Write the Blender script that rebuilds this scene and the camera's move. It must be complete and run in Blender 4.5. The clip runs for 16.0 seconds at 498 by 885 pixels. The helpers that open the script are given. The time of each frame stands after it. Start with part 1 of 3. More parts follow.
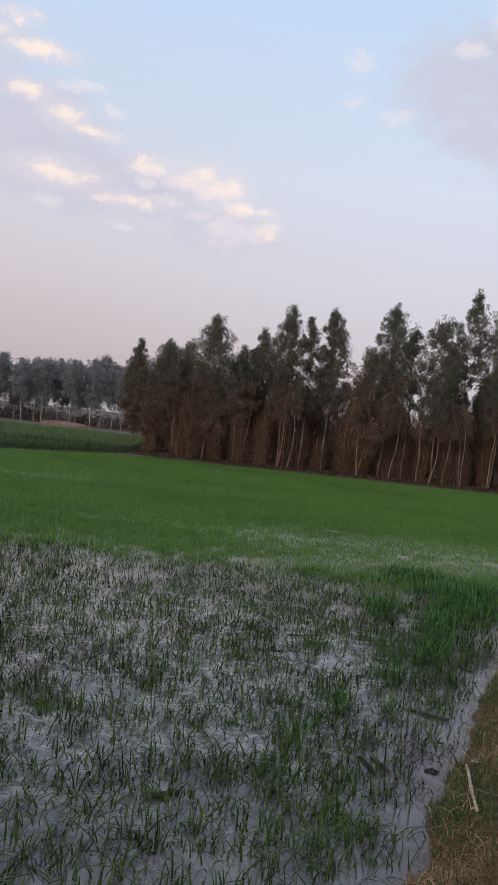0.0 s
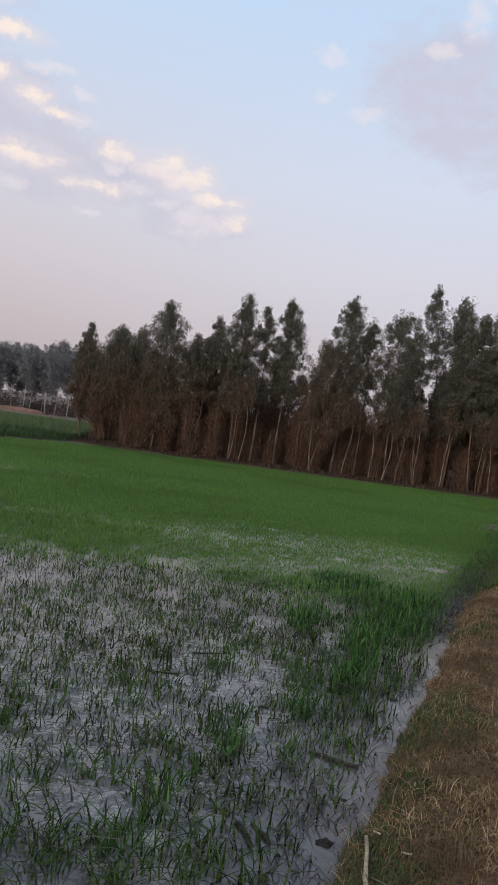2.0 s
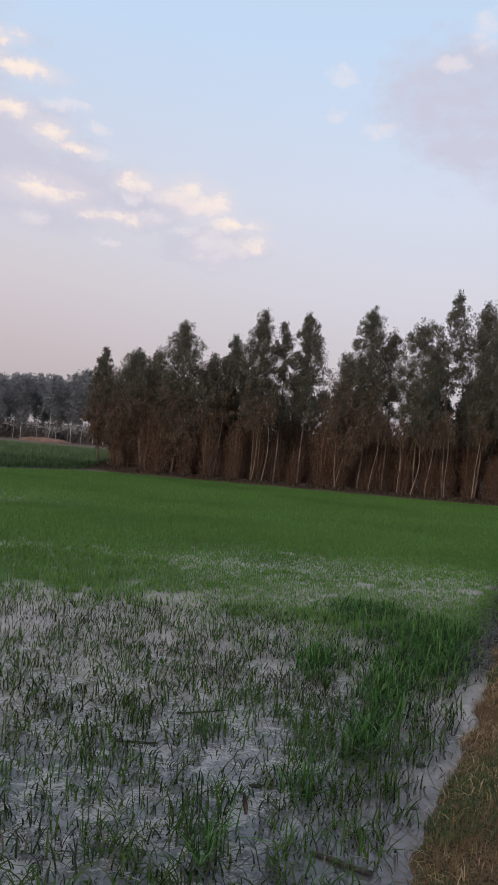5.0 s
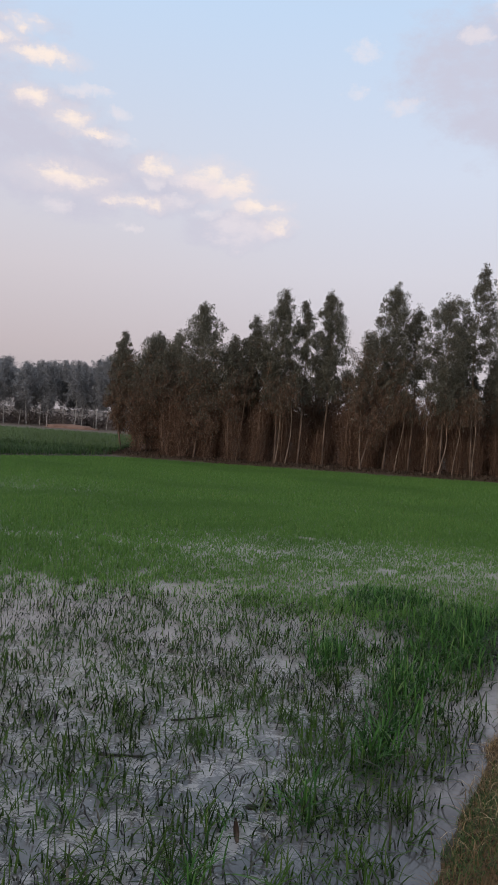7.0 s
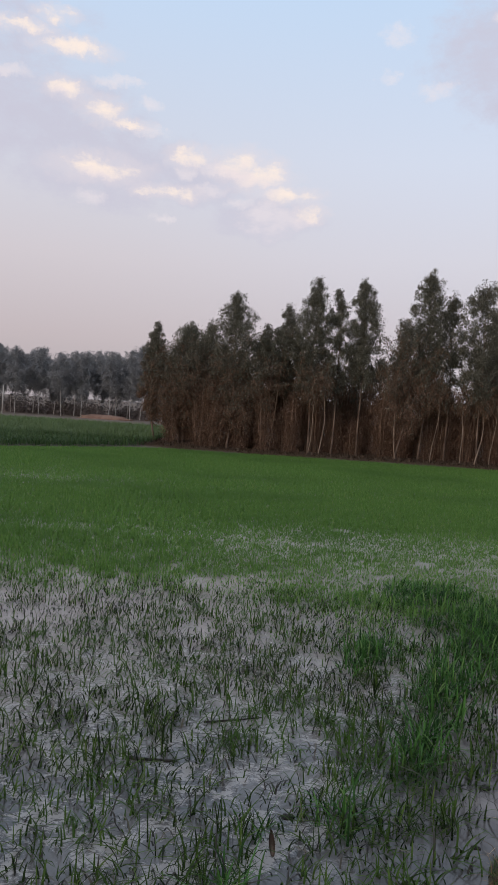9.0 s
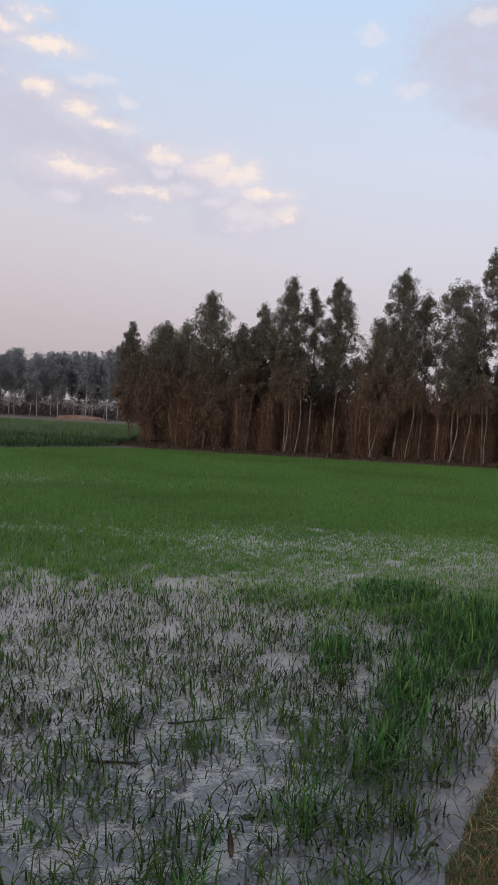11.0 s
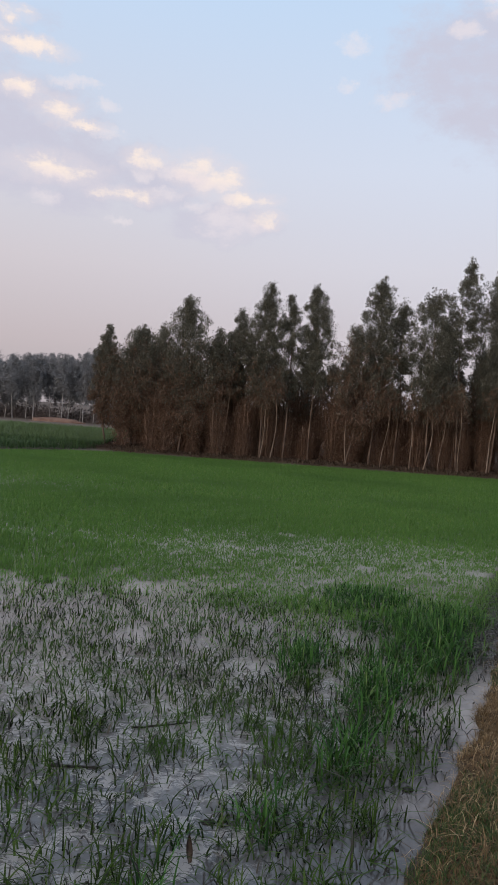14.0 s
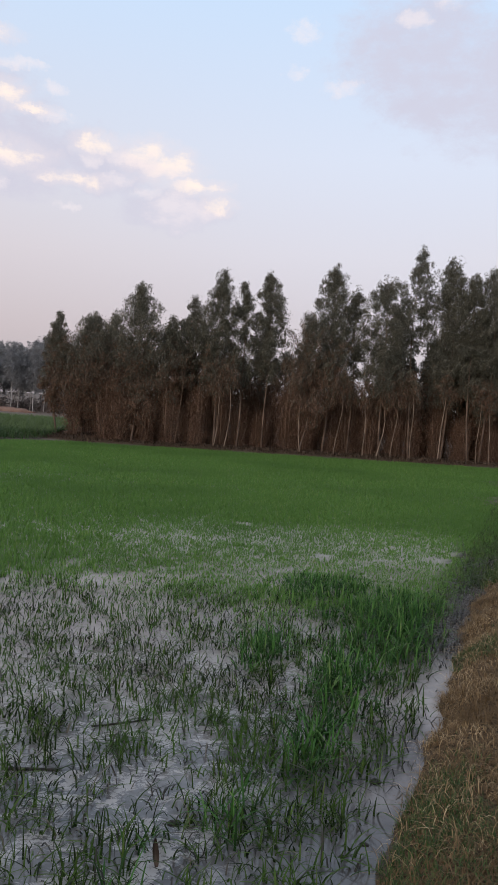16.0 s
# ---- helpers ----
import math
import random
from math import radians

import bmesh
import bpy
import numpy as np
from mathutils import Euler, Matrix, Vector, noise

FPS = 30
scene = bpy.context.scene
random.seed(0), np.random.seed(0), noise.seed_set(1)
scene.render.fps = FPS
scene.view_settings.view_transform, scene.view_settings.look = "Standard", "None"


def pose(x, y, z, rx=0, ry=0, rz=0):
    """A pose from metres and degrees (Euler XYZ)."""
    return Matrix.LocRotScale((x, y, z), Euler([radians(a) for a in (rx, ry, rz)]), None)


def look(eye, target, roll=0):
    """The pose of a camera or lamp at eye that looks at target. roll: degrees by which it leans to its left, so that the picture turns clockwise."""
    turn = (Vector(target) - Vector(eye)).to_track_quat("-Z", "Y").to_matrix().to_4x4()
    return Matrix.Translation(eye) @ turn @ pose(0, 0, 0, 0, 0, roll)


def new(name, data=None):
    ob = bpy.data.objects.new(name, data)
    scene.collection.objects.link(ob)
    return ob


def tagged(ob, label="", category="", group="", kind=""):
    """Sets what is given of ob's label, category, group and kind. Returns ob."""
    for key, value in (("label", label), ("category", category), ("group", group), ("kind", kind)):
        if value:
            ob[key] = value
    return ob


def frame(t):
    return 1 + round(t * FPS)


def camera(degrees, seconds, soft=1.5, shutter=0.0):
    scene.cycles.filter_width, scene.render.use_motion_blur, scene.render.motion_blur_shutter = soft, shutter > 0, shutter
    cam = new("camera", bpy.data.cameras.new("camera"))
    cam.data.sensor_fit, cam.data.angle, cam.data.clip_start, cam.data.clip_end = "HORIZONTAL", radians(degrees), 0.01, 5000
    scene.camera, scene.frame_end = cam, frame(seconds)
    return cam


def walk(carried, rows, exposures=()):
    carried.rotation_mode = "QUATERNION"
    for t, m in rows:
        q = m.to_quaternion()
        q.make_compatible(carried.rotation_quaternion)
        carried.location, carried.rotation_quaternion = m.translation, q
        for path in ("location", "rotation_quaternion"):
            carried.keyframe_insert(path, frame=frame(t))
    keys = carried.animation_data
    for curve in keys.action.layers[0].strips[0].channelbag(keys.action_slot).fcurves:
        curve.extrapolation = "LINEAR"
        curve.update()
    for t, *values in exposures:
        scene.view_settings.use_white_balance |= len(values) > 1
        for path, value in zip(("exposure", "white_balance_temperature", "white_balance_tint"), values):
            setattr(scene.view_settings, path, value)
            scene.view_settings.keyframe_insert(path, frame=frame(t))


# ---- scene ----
cam = camera(34.4, 16.0, soft=1.2)
PATH = [
    (0, (0.008, -0.217, 1.67), (-0.007, 1.782, 1.63), 6.1),
    (0.5, (0.078, 0.015, 1.696), (0.101, 2.014, 1.657), 6.1),
    (1, (0.225, 0.196, 1.702), (0.25, 2.196, 1.664), 5.9),
    (1.5, (0.34, 0.413, 1.69), (0.37, 2.412, 1.64), 6.8),
    (2, (0.416, 0.612, 1.694), (0.499, 2.61, 1.646), 7.8),
    (2.5, (0.455, 0.84, 1.706), (0.555, 2.837, 1.663), 7.2),
    (3, (0.532, 0.984, 1.682), (0.656, 2.979, 1.632), 6.9),
    (3.5, (0.651, 1.097, 1.683), (0.771, 3.093, 1.684), 7.1),
    (4, (0.68, 1.235, 1.683), (0.78, 3.233, 1.676), 7.4),
    (4.5, (0.698, 1.418, 1.683), (0.78, 3.416, 1.681), 6.1),
    (4.7, (0.705, 1.452, 1.674), (0.743, 3.451, 1.671), 5.7),
    (6.8, (0.908, 1.975, 1.671), (0.859, 3.974, 1.633), 4.0),
    (7, (0.903, 1.982, 1.667), (0.844, 3.98, 1.615), 3.9),
    (7.5, (0.903, 2.066, 1.657), (0.724, 4.057, 1.585), 2.0),
    (8, (0.942, 2.163, 1.677), (0.753, 4.153, 1.602), 1.8),
    (8.5, (0.926, 2.192, 1.684), (0.762, 4.184, 1.602), 3.4),
    (9, (0.89, 2.144, 1.681), (0.751, 4.138, 1.598), 3.6),
    (9.5, (0.903, 2.148, 1.685), (0.772, 4.142, 1.603), 3.5),
    (10, (0.944, 2.148, 1.696), (0.831, 4.143, 1.615), 3.3),
    (12.5, (0.987, 2.152, 1.688), (0.932, 4.149, 1.602), 3.8),
    (13, (0.956, 2.098, 1.69), (0.913, 4.096, 1.603), 4.1),
    (13.5, (0.951, 2.064, 1.691), (0.918, 4.062, 1.612), 4.0),
    (14, (1.022, 2.163, 1.684), (0.993, 4.162, 1.619), 4.1),
    (14.5, (1.083, 2.286, 1.667), (1.119, 4.285, 1.6), 3.0),
    (15, (1.031, 2.286, 1.68), (1.111, 4.283, 1.593), 3.7),
    (15.5, (1.005, 2.278, 1.675), (1.104, 4.274, 1.584), 3.1),
    (16, (0.975, 2.269, 1.683), (1.065, 4.265, 1.596), 3.8),
]
walk(cam, [(t, look(eye, target, roll)) for t, eye, target, roll in PATH], exposures=((0.0, 0.03), (2.0, 0.0), (14.0, 0.0), (15.0, 0.06), (16.0, 0.13)))


# ------------------------------------------------------------------ light
SUN_AZ, SUN_EL = radians(-145), radians(14)
world = bpy.data.worlds.new("sky")
scene.world = world
world.use_nodes = True


class Nodes:
    """Short hand for building a node tree."""
    def __init__(self, tree):
        self.tree = tree
        tree.nodes.clear()

    def add(self, kind, inputs=(), **settings):
        node = self.tree.nodes.new(kind)
        for key, value in settings.items():
            if key == "operation":
                node.operation = value
            elif key == "data_type":
                node.data_type = value
            elif key == "blend_type":
                node.blend_type = value
            elif key == "sky_type":
                node.sky_type = value
        for key, value in dict(inputs).items():
            if isinstance(value, bpy.types.NodeSocket):
                self.tree.links.new(value, node.inputs[key])
            else:
                node.inputs[key].default_value = value
        return node

    def math(self, op, a, b=0.0, c=0.0):
        return self.add("ShaderNodeMath", {0: a, 1: b, 2: c}, operation=op).outputs[0]

    def vec(self, op, a, b=(0, 0, 0)):
        node = self.add("ShaderNodeVectorMath", {0: a, 1: b}, operation=op)
        return node.outputs["Value"] if op in ("DOT_PRODUCT", "LENGTH") else node.outputs["Vector"]

    def ramp(self, fac, stops):
        node = self.add("ShaderNodeValToRGB", {"Fac": fac})
        els = node.color_ramp.elements
        while len(els) < len(stops):
            els.new(0.5)
        for el, (p, c) in zip(els, stops):
            el.position = p
            el.color = (*c, 1) if len(c) == 3 else c
        return node.outputs["Color"]

    def mix(self, fac, a, b):
        node = self.add("ShaderNodeMix", {"Factor": fac}, data_type="RGBA")
        for key, value in ((6, a), (7, b)):
            if isinstance(value, bpy.types.NodeSocket):
                self.tree.links.new(value, node.inputs[key])
            else:
                node.inputs[key].default_value = (*value, 1)
        return node.outputs[2]

    def noise(self, vector, scale, detail=4.0, rough=0.55, distort=0.0):
        return self.add("ShaderNodeTexNoise", {"Vector": vector, "Scale": scale, "Detail": detail, "Roughness": rough, "Distortion": distort})

    def smooth(self, v, a, b):
        node = self.add("ShaderNodeMapRange", {"Value": v, "From Min": a, "From Max": b})
        node.interpolation_type = "SMOOTHSTEP"
        return node.outputs[0]


w = Nodes(world.node_tree)
view = w.add("ShaderNodeTexCoord").outputs["Generated"]
xyz = w.add("ShaderNodeSeparateXYZ", {0: view}).outputs
az = w.math("DEGREES", w.math("ARCTAN2", xyz[0], xyz[1]))
el = w.math("DEGREES", w.math("ARCSINE", xyz[2]))
place = w.add("ShaderNodeCombineXYZ", {0: az, 1: el}).outputs[0]
sky = w.add("ShaderNodeTexSky", sky_type="NISHITA")
sky.sun_disc = False
sky.sun_elevation, sky.sun_rotation = SUN_EL, SUN_AZ
sky.air_density, sky.dust_density, sky.ozone_density = 1.0, 2.5, 1.0
# dusk haze over the blue, by height above the horizon
haze = w.ramp(w.math("DIVIDE", el, 90.0), ((0.0, (0.47, 0.43, 0.47)), (0.06, (0.62, 0.56, 0.61)), (0.12, (0.695, 0.675, 0.75)), (0.19, (0.69, 0.74, 0.87)), (0.30, (0.58, 0.73, 0.94)), (0.42, (0.56, 0.64, 0.78)), (1.0, (0.46, 0.47, 0.53))))
rosy = w.ramp(w.math("DIVIDE", el, 90.0), ((0.0, (0.455, 0.405, 0.43)), (0.05, (0.57, 0.49, 0.52)), (0.11, (0.67, 0.61, 0.65)), (0.17, (0.69, 0.69, 0.77)), (0.30, (0.58, 0.73, 0.94)), (0.42, (0.56, 0.64, 0.78)), (1.0, (0.46, 0.47, 0.53))))
haze = w.mix(w.smooth(az, -22.0, 14.0), rosy, haze)
haze = w.vec("MULTIPLY", haze, (10, 10, 10))
clear = w.mix(0.93, w.vec("MULTIPLY", sky.outputs[0], (1.5, 1.5, 1.5)), haze)

def warp(at, scale, dx, dy):
    s = w.noise(at, scale, 4, 0.6).outputs["Color"]
    return w.vec("ADD", at, w.vec("MULTIPLY", w.vec("SUBTRACT", s, (0.5, 0.5, 0.5)), (dx, dy, 0)))


moved = warp(warp(warp(place, 0.16, 1.6, 0.8), 0.8, 1.9, 1.1), 2.6, 0.7, 0.45)
billow = w.noise(w.vec("MULTIPLY", place, (0.75, 1.3, 1)), 0.55, 8, 0.66).outputs["Fac"]


def cloud_field(blobs, grow=1.0, at=None):
    least = None
    for a, b, rx, ry in blobs:
        d = w.vec("MULTIPLY", w.vec("SUBTRACT", at or moved, (a, b, 0)), (grow / rx, 1.25 * grow / ry, 0))
        d = w.vec("DOT_PRODUCT", d, d)
        least = d if least is None else w.math("MINIMUM", least, d)
    return w.math("SUBTRACT", 1.0, least)


PUFFS = ((-21.6, 23.3, 1.6, 0.35), (-18.8, 24.2, 0.8, 0.4), (-17.5, 22.5, 1.6, 0.4), (-18.1, 20.0, 0.9, 0.55), (-15.6, 19.1, 1.0, 0.6), (-13.9, 18.6, 1.0, 0.3),
         (-15.7, 15.6, 1.9, 0.7), (-9.1, 16.8, 1.1, 0.6), (-10.6, 14.5, 1.5, 0.4), (-5.7, 16.5, 1.2, 0.95), (-4.4, 15.9, 1.4, 0.85), (-2.5, 14.8, 1.4, 0.42), (-0.9, 13.7, 0.7, 0.5))
WISPS = ((4.4, 24.7, 1.0, 0.8), (4.1, 22.3, 0.7, 0.6), (7.7, 21.6, 1.3, 0.6), (12.1, 25.5, 0.9, 0.5), (14.3, 27.4, 1.2, 1.2), (17.0, 28.5, 2.0, 1.2), (-12.1, 20.0, 1.0, 0.4), (-11.9, 18.2, 1.2, 0.5),
         (-7.2, 16.2, 1.0, 0.5), (-7.6, 14.8, 1.0, 0.5), (-3.4, 13.1, 2.2, 1.3), (-14.5, 21.0, 1.6, 0.4), (-9.6, 15.7, 0.9, 0.45), (-16.2, 13.8, 1.0, 0.6), (-11.1, 12.8, 0.9, 0.3), (-5.4, 14.1, 0.9, 0.5), (-22.0, 20.6, 1.5, 0.5))
BANKS = ((-20.0, 18.0, 6.0, 3.2), (-14.5, 15.6, 6.0, 2.6), (-9.5, 15.2, 4.0, 1.7), (-3.8, 13.2, 3.0, 1.5), (12.8, 23.6, 4.8, 3.8), (14.0, 20.6, 3.4, 1.6), (20.0, 22.0, 8.0, 4.5), (-33, 22, 12, 6), (40, 30, 14, 8))
grain = w.math("MULTIPLY", w.math("SUBTRACT", billow, 0.5), 6.0)
bank_mask = w.smooth(w.math("ADD", cloud_field(BANKS, 0.9), w.math("MULTIPLY", grain, 0.6)), -1.0, 1.2)
wisp_mask = w.smooth(w.math("ADD", cloud_field(WISPS), grain), -0.9, 1.6)
puffs = w.math("ADD", cloud_field(PUFFS, 0.85), grain)
halo = w.smooth(puffs, -3.6, 0.8)
core = w.smooth(puffs, -0.5, 1.6)
above = w.math("ADD", cloud_field(PUFFS, 0.85, w.vec("ADD", moved, (0.25, 0.75, 0))), grain)
lit = w.math("SUBTRACT", 1.0, w.smooth(above, -0.7, 1.7))
seen = w.mix(w.math("MULTIPLY", bank_mask, 0.8), clear, (5.95, 5.8, 6.9))
seen = w.mix(w.math("MULTIPLY", wisp_mask, 0.55), seen, (8.8, 8.0, 8.2))
seen = w.mix(w.math("MULTIPLY", halo, 0.5), seen, (7.9, 7.2, 7.6))
seen = w.mix(w.math("MULTIPLY", core, 0.85), seen, w.mix(lit, (8.9, 7.8, 7.8), (10.3, 8.75, 7.65)))
back_ground = w.add("ShaderNodeBackground", {"Color": seen, "Strength": 0.1})
w.add("ShaderNodeOutputWorld", {"Surface": back_ground.outputs[0]})

sun = new("sun", bpy.data.lights.new("sun", "SUN"))
sun.data.energy, sun.data.angle, sun.data.color = 1.3, radians(25), (1.0, 0.9, 0.8)
sun.matrix_world = look((0, 0, 50), Vector((0, 0, 50)) - Vector((math.sin(SUN_AZ) * math.cos(SUN_EL), math.cos(SUN_AZ) * math.cos(SUN_EL), math.sin(SUN_EL))))

# ------------------------------------------------------------------ materials
def material(name):
    mat = bpy.data.materials.new(name)
    mat.use_nodes = True
    return mat, Nodes(mat.node_tree)


def finish(n, colour, rough=0.8, bump=None, strength=0.3, distance=0.01, specular=0.3, through_light=0.0, ior=1.45):
    links = {"Base Color": colour, "Roughness": rough, "Specular IOR Level": specular, "IOR": ior}
    if bump is not None:
        links["Normal"] = n.add("ShaderNodeBump", {"Height": bump, "Strength": strength, "Distance": distance}).outputs[0]
    shader = n.add("ShaderNodeBsdfPrincipled", links).outputs[0]
    if through_light:
        thin = n.add("ShaderNodeBsdfTranslucent", {"Color": colour}).outputs[0]
        shader = n.add("ShaderNodeMixShader", {0: through_light, 1: shader, 2: thin}).outputs[0]
    n.add("ShaderNodeOutputMaterial", {"Surface": shader})


def leafy(name, stops, rough=0.55, patch=None, patch_scale=0.5, through_light=0.25, specular=0.3):
    """Blades and leaves: a colour for each island, shifted in patches over the ground."""
    mat, n = material(name)
    pick = n.add("ShaderNodeNewGeometry").outputs["Random Per Island"]
    colour = n.ramp(pick, stops)
    where = n.add("ShaderNodeTexCoord").outputs["Object"]
    if patch:
        f = n.noise(where, patch_scale, 3).outputs["Fac"]
        colour = n.mix(n.smooth(f, 0.42, 0.68), colour, patch)
    finish(n, colour, rough, None, specular=specular, through_light=through_light)
    return mat


M_RICE = leafy("rice_leaf", ((0.0, (0.085, 0.172, 0.038)), (0.5, (0.112, 0.222, 0.049)), (0.9, (0.142, 0.26, 0.063)), (1.0, (0.24, 0.3, 0.1))), patch=(0.09, 0.178, 0.042), patch_scale=0.22, through_light=0.3, specular=0.12)
M_BAND = leafy("band_leaf", ((0.0, (0.011, 0.03, 0.008)), (0.5, (0.042, 0.112, 0.026)), (0.85, (0.085, 0.2, 0.046)), (1.0, (0.165, 0.25, 0.085))), rough=0.5, specular=0.1, through_light=0.25)
# darker than the other rice: sparse blades' backlit look is in the colour
M_SEEDLING = leafy("seedling_leaf", ((0.0, (0.007, 0.011, 0.004)), (0.4, (0.026, 0.048, 0.011)), (0.8, (0.058, 0.108, 0.02)), (1.0, (0.1, 0.145, 0.038))), specular=0.1, patch=(0.056, 0.11, 0.022), patch_scale=0.9)
M_SCRAP = leafy("sodden_straw", ((0.0, (0.012, 0.012, 0.010)), (0.7, (0.035, 0.03, 0.022)), (1.0, (0.12, 0.1, 0.07))), 0.4, through_light=0.0)
M_STRAW = leafy("dry_straw", ((0.0, (0.08, 0.048, 0.022)), (0.45, (0.2, 0.125, 0.06)), (0.8, (0.37, 0.25, 0.13)), (1.0, (0.6, 0.46, 0.28))), 0.75, patch=(0.13, 0.08, 0.036), patch_scale=2.2, through_light=0.15)
M_VERGE = leafy("verge_leaf", ((0.0, (0.025, 0.05, 0.014)), (0.6, (0.055, 0.095, 0.026)), (1.0, (0.12, 0.15, 0.05))), 0.65, through_light=0.15)
M_CROP, n = material("crop_leaf")
pick = n.add("ShaderNodeNewGeometry").outputs["Random Per Island"]
where = n.add("ShaderNodeTexCoord").outputs["Object"]
leaf_green = n.ramp(pick, ((0.0, (0.028, 0.06, 0.018)), (0.6, (0.055, 0.105, 0.034)), (1.0, (0.1, 0.15, 0.055))))
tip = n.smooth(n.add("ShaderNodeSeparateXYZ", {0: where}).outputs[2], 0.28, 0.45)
# skylight on the crop's top face, painted as lighter upper leaves
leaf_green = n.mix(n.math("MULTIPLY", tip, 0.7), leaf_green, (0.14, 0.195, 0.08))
finish(n, leaf_green, 0.55, None, specular=0.3, through_light=0.3)
M_LEAF = leafy("gum_leaf", ((0.0, (0.05, 0.048, 0.035)), (0.5, (0.1, 0.093, 0.068)), (0.9, (0.155, 0.142, 0.106)), (1.0, (0.27, 0.245, 0.19))), 0.5, through_light=0.2)
M_DRYLEAF = leafy("withered_leaf", ((0.0, (0.07, 0.037, 0.024)), (0.5, (0.14, 0.077, 0.05)), (0.9, (0.195, 0.117, 0.078)), (1.0, (0.28, 0.19, 0.135))), 0.75, through_light=0.1)
M_LITTER = leafy("leaf_litter", ((0.0, (0.03, 0.019, 0.012)), (0.6, (0.075, 0.046, 0.03)), (1.0, (0.13, 0.09, 0.06))), 0.85, through_light=0.0)
# far scrub and leaves: distance haze is mixed into their base colours
M_FARSCRUB = leafy("haze_grey_scrub", ((0.0, (0.12, 0.10, 0.1)), (0.6, (0.19, 0.16, 0.155)), (1.0, (0.25, 0.215, 0.205))), 0.8, through_light=0.1)
M_FARLEAF = leafy("haze_grey_leaf", ((0.0, (0.14, 0.146, 0.155)), (0.6, (0.235, 0.235, 0.243)), (1.0, (0.31, 0.305, 0.31))), 0.7, through_light=0.2)


def bark_material(name, dark, light, scale=9.0):
    mat, n = material(name)
    where = n.add("ShaderNodeTexCoord").outputs["Object"]
    long_grain = n.noise(n.vec("MULTIPLY", where, (1, 1, 0.18)), scale, 5).outputs["Fac"]
    blotch = n.noise(where, 1.7, 3).outputs["Fac"]
    colour = n.mix(n.smooth(n.math("ADD", n.math("MULTIPLY", long_grain, 0.6), n.math("MULTIPLY", blotch, 0.4)), 0.38, 0.64), dark, light)
    finish(n, colour, 0.85, long_grain, 0.5, 0.006, specular=0.2)
    return mat


M_BARK = bark_material("gum_bark", (0.075, 0.05, 0.038), (0.2, 0.14, 0.105))
M_PALEBARK = bark_material("pale_bark", (0.14, 0.1, 0.075), (0.31, 0.23, 0.175))
# far trunks: pale bark, paled further to carry the haze
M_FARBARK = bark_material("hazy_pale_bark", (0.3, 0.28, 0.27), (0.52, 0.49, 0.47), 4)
M_TWIG = bark_material("twig_bark", (0.12, 0.075, 0.055), (0.27, 0.18, 0.13))
M_PALEWOOD = bark_material("peeled_wood", (0.30, 0.24, 0.16), (0.55, 0.47, 0.35), 30)
M_DARKWOOD = bark_material("sodden_wood", (0.025, 0.022, 0.02), (0.10, 0.09, 0.08), 30)
M_POST = bark_material("white_paint", (0.32, 0.3, 0.28), (0.5, 0.48, 0.45), 6)


def soil_material(name, dark, light, scale=3.0, rough=0.95, relief=0.02):
    mat, n = material(name)
    where = n.add("ShaderNodeTexCoord").outputs["Object"]
    big = n.noise(where, scale, 5, 0.6).outputs["Fac"]
    small = n.noise(where, scale * 14, 4, 0.6).outputs["Fac"]
    colour = n.mix(n.smooth(n.math("ADD", n.math("MULTIPLY", big, 0.6), n.math("MULTIPLY", small, 0.4)), 0.35, 0.65), dark, light)
    finish(n, colour, rough, small, 0.6, relief, specular=0.2)
    return mat


M_REDSOIL = soil_material("red_soil", (0.15, 0.09, 0.07), (0.25, 0.16, 0.125), 0.9)
M_BRICK = soil_material("red_brick", (0.17, 0.085, 0.06), (0.27, 0.14, 0.1), 1.5)
M_CLOD = soil_material("wet_mud", (0.012, 0.010, 0.009), (0.04, 0.032, 0.027), 8, 0.45)

# ground: mud, bund, trodden earth, litter, far fields
M_GROUND, n = material("field_ground")
where = n.add("ShaderNodeTexCoord").outputs["Object"]
axes = n.add("ShaderNodeSeparateXYZ", {0: where}).outputs
side = n.vec("DOT_PRODUCT", n.vec("SUBTRACT", where, (1.71, 5.17, 0)), (0.927, -0.375, 0))
rag = n.noise(where, 2.2, 5, 0.65).outputs["Fac"]
fine = n.noise(where, 38, 4, 0.65).outputs["Fac"]
broad = n.noise(where, 0.8, 4).outputs["Fac"]
side = n.math("ADD", side, n.math("MULTIPLY", n.math("SUBTRACT", rag, 0.5), 0.5))
mud = n.mix(n.smooth(rag, 0.35, 0.65), (0.085, 0.070, 0.058), (0.16, 0.135, 0.115))
thatch = n.mix(n.smooth(fine, 0.35, 0.65), (0.04, 0.026, 0.014), (0.16, 0.105, 0.055))
earth = n.mix(n.smooth(n.math("ADD", n.math("MULTIPLY", fine, 0.5), n.math("MULTIPLY", broad, 0.5)), 0.38, 0.62), (0.13, 0.058, 0.034), (0.23, 0.115, 0.072))
green_far = n.mix(n.smooth(broad, 0.35, 0.65), (0.035, 0.065, 0.02), (0.06, 0.09, 0.03))
duff = n.mix(n.smooth(fine, 0.35, 0.65), (0.045, 0.028, 0.018), (0.13, 0.08, 0.05))
colour = n.mix(n.smooth(side, -0.06, 0.04), mud, thatch)
colour = n.mix(n.math("MULTIPLY", n.smooth(side, 0.5, 0.66), n.math("SUBTRACT", 1.0, n.smooth(side, 1.5, 1.75))), colour, earth)
colour = n.mix(n.smooth(side, 2.3, 2.7), colour, green_far)
colour = n.mix(n.smooth(axes[1], 31.4, 32.0), colour, duff)
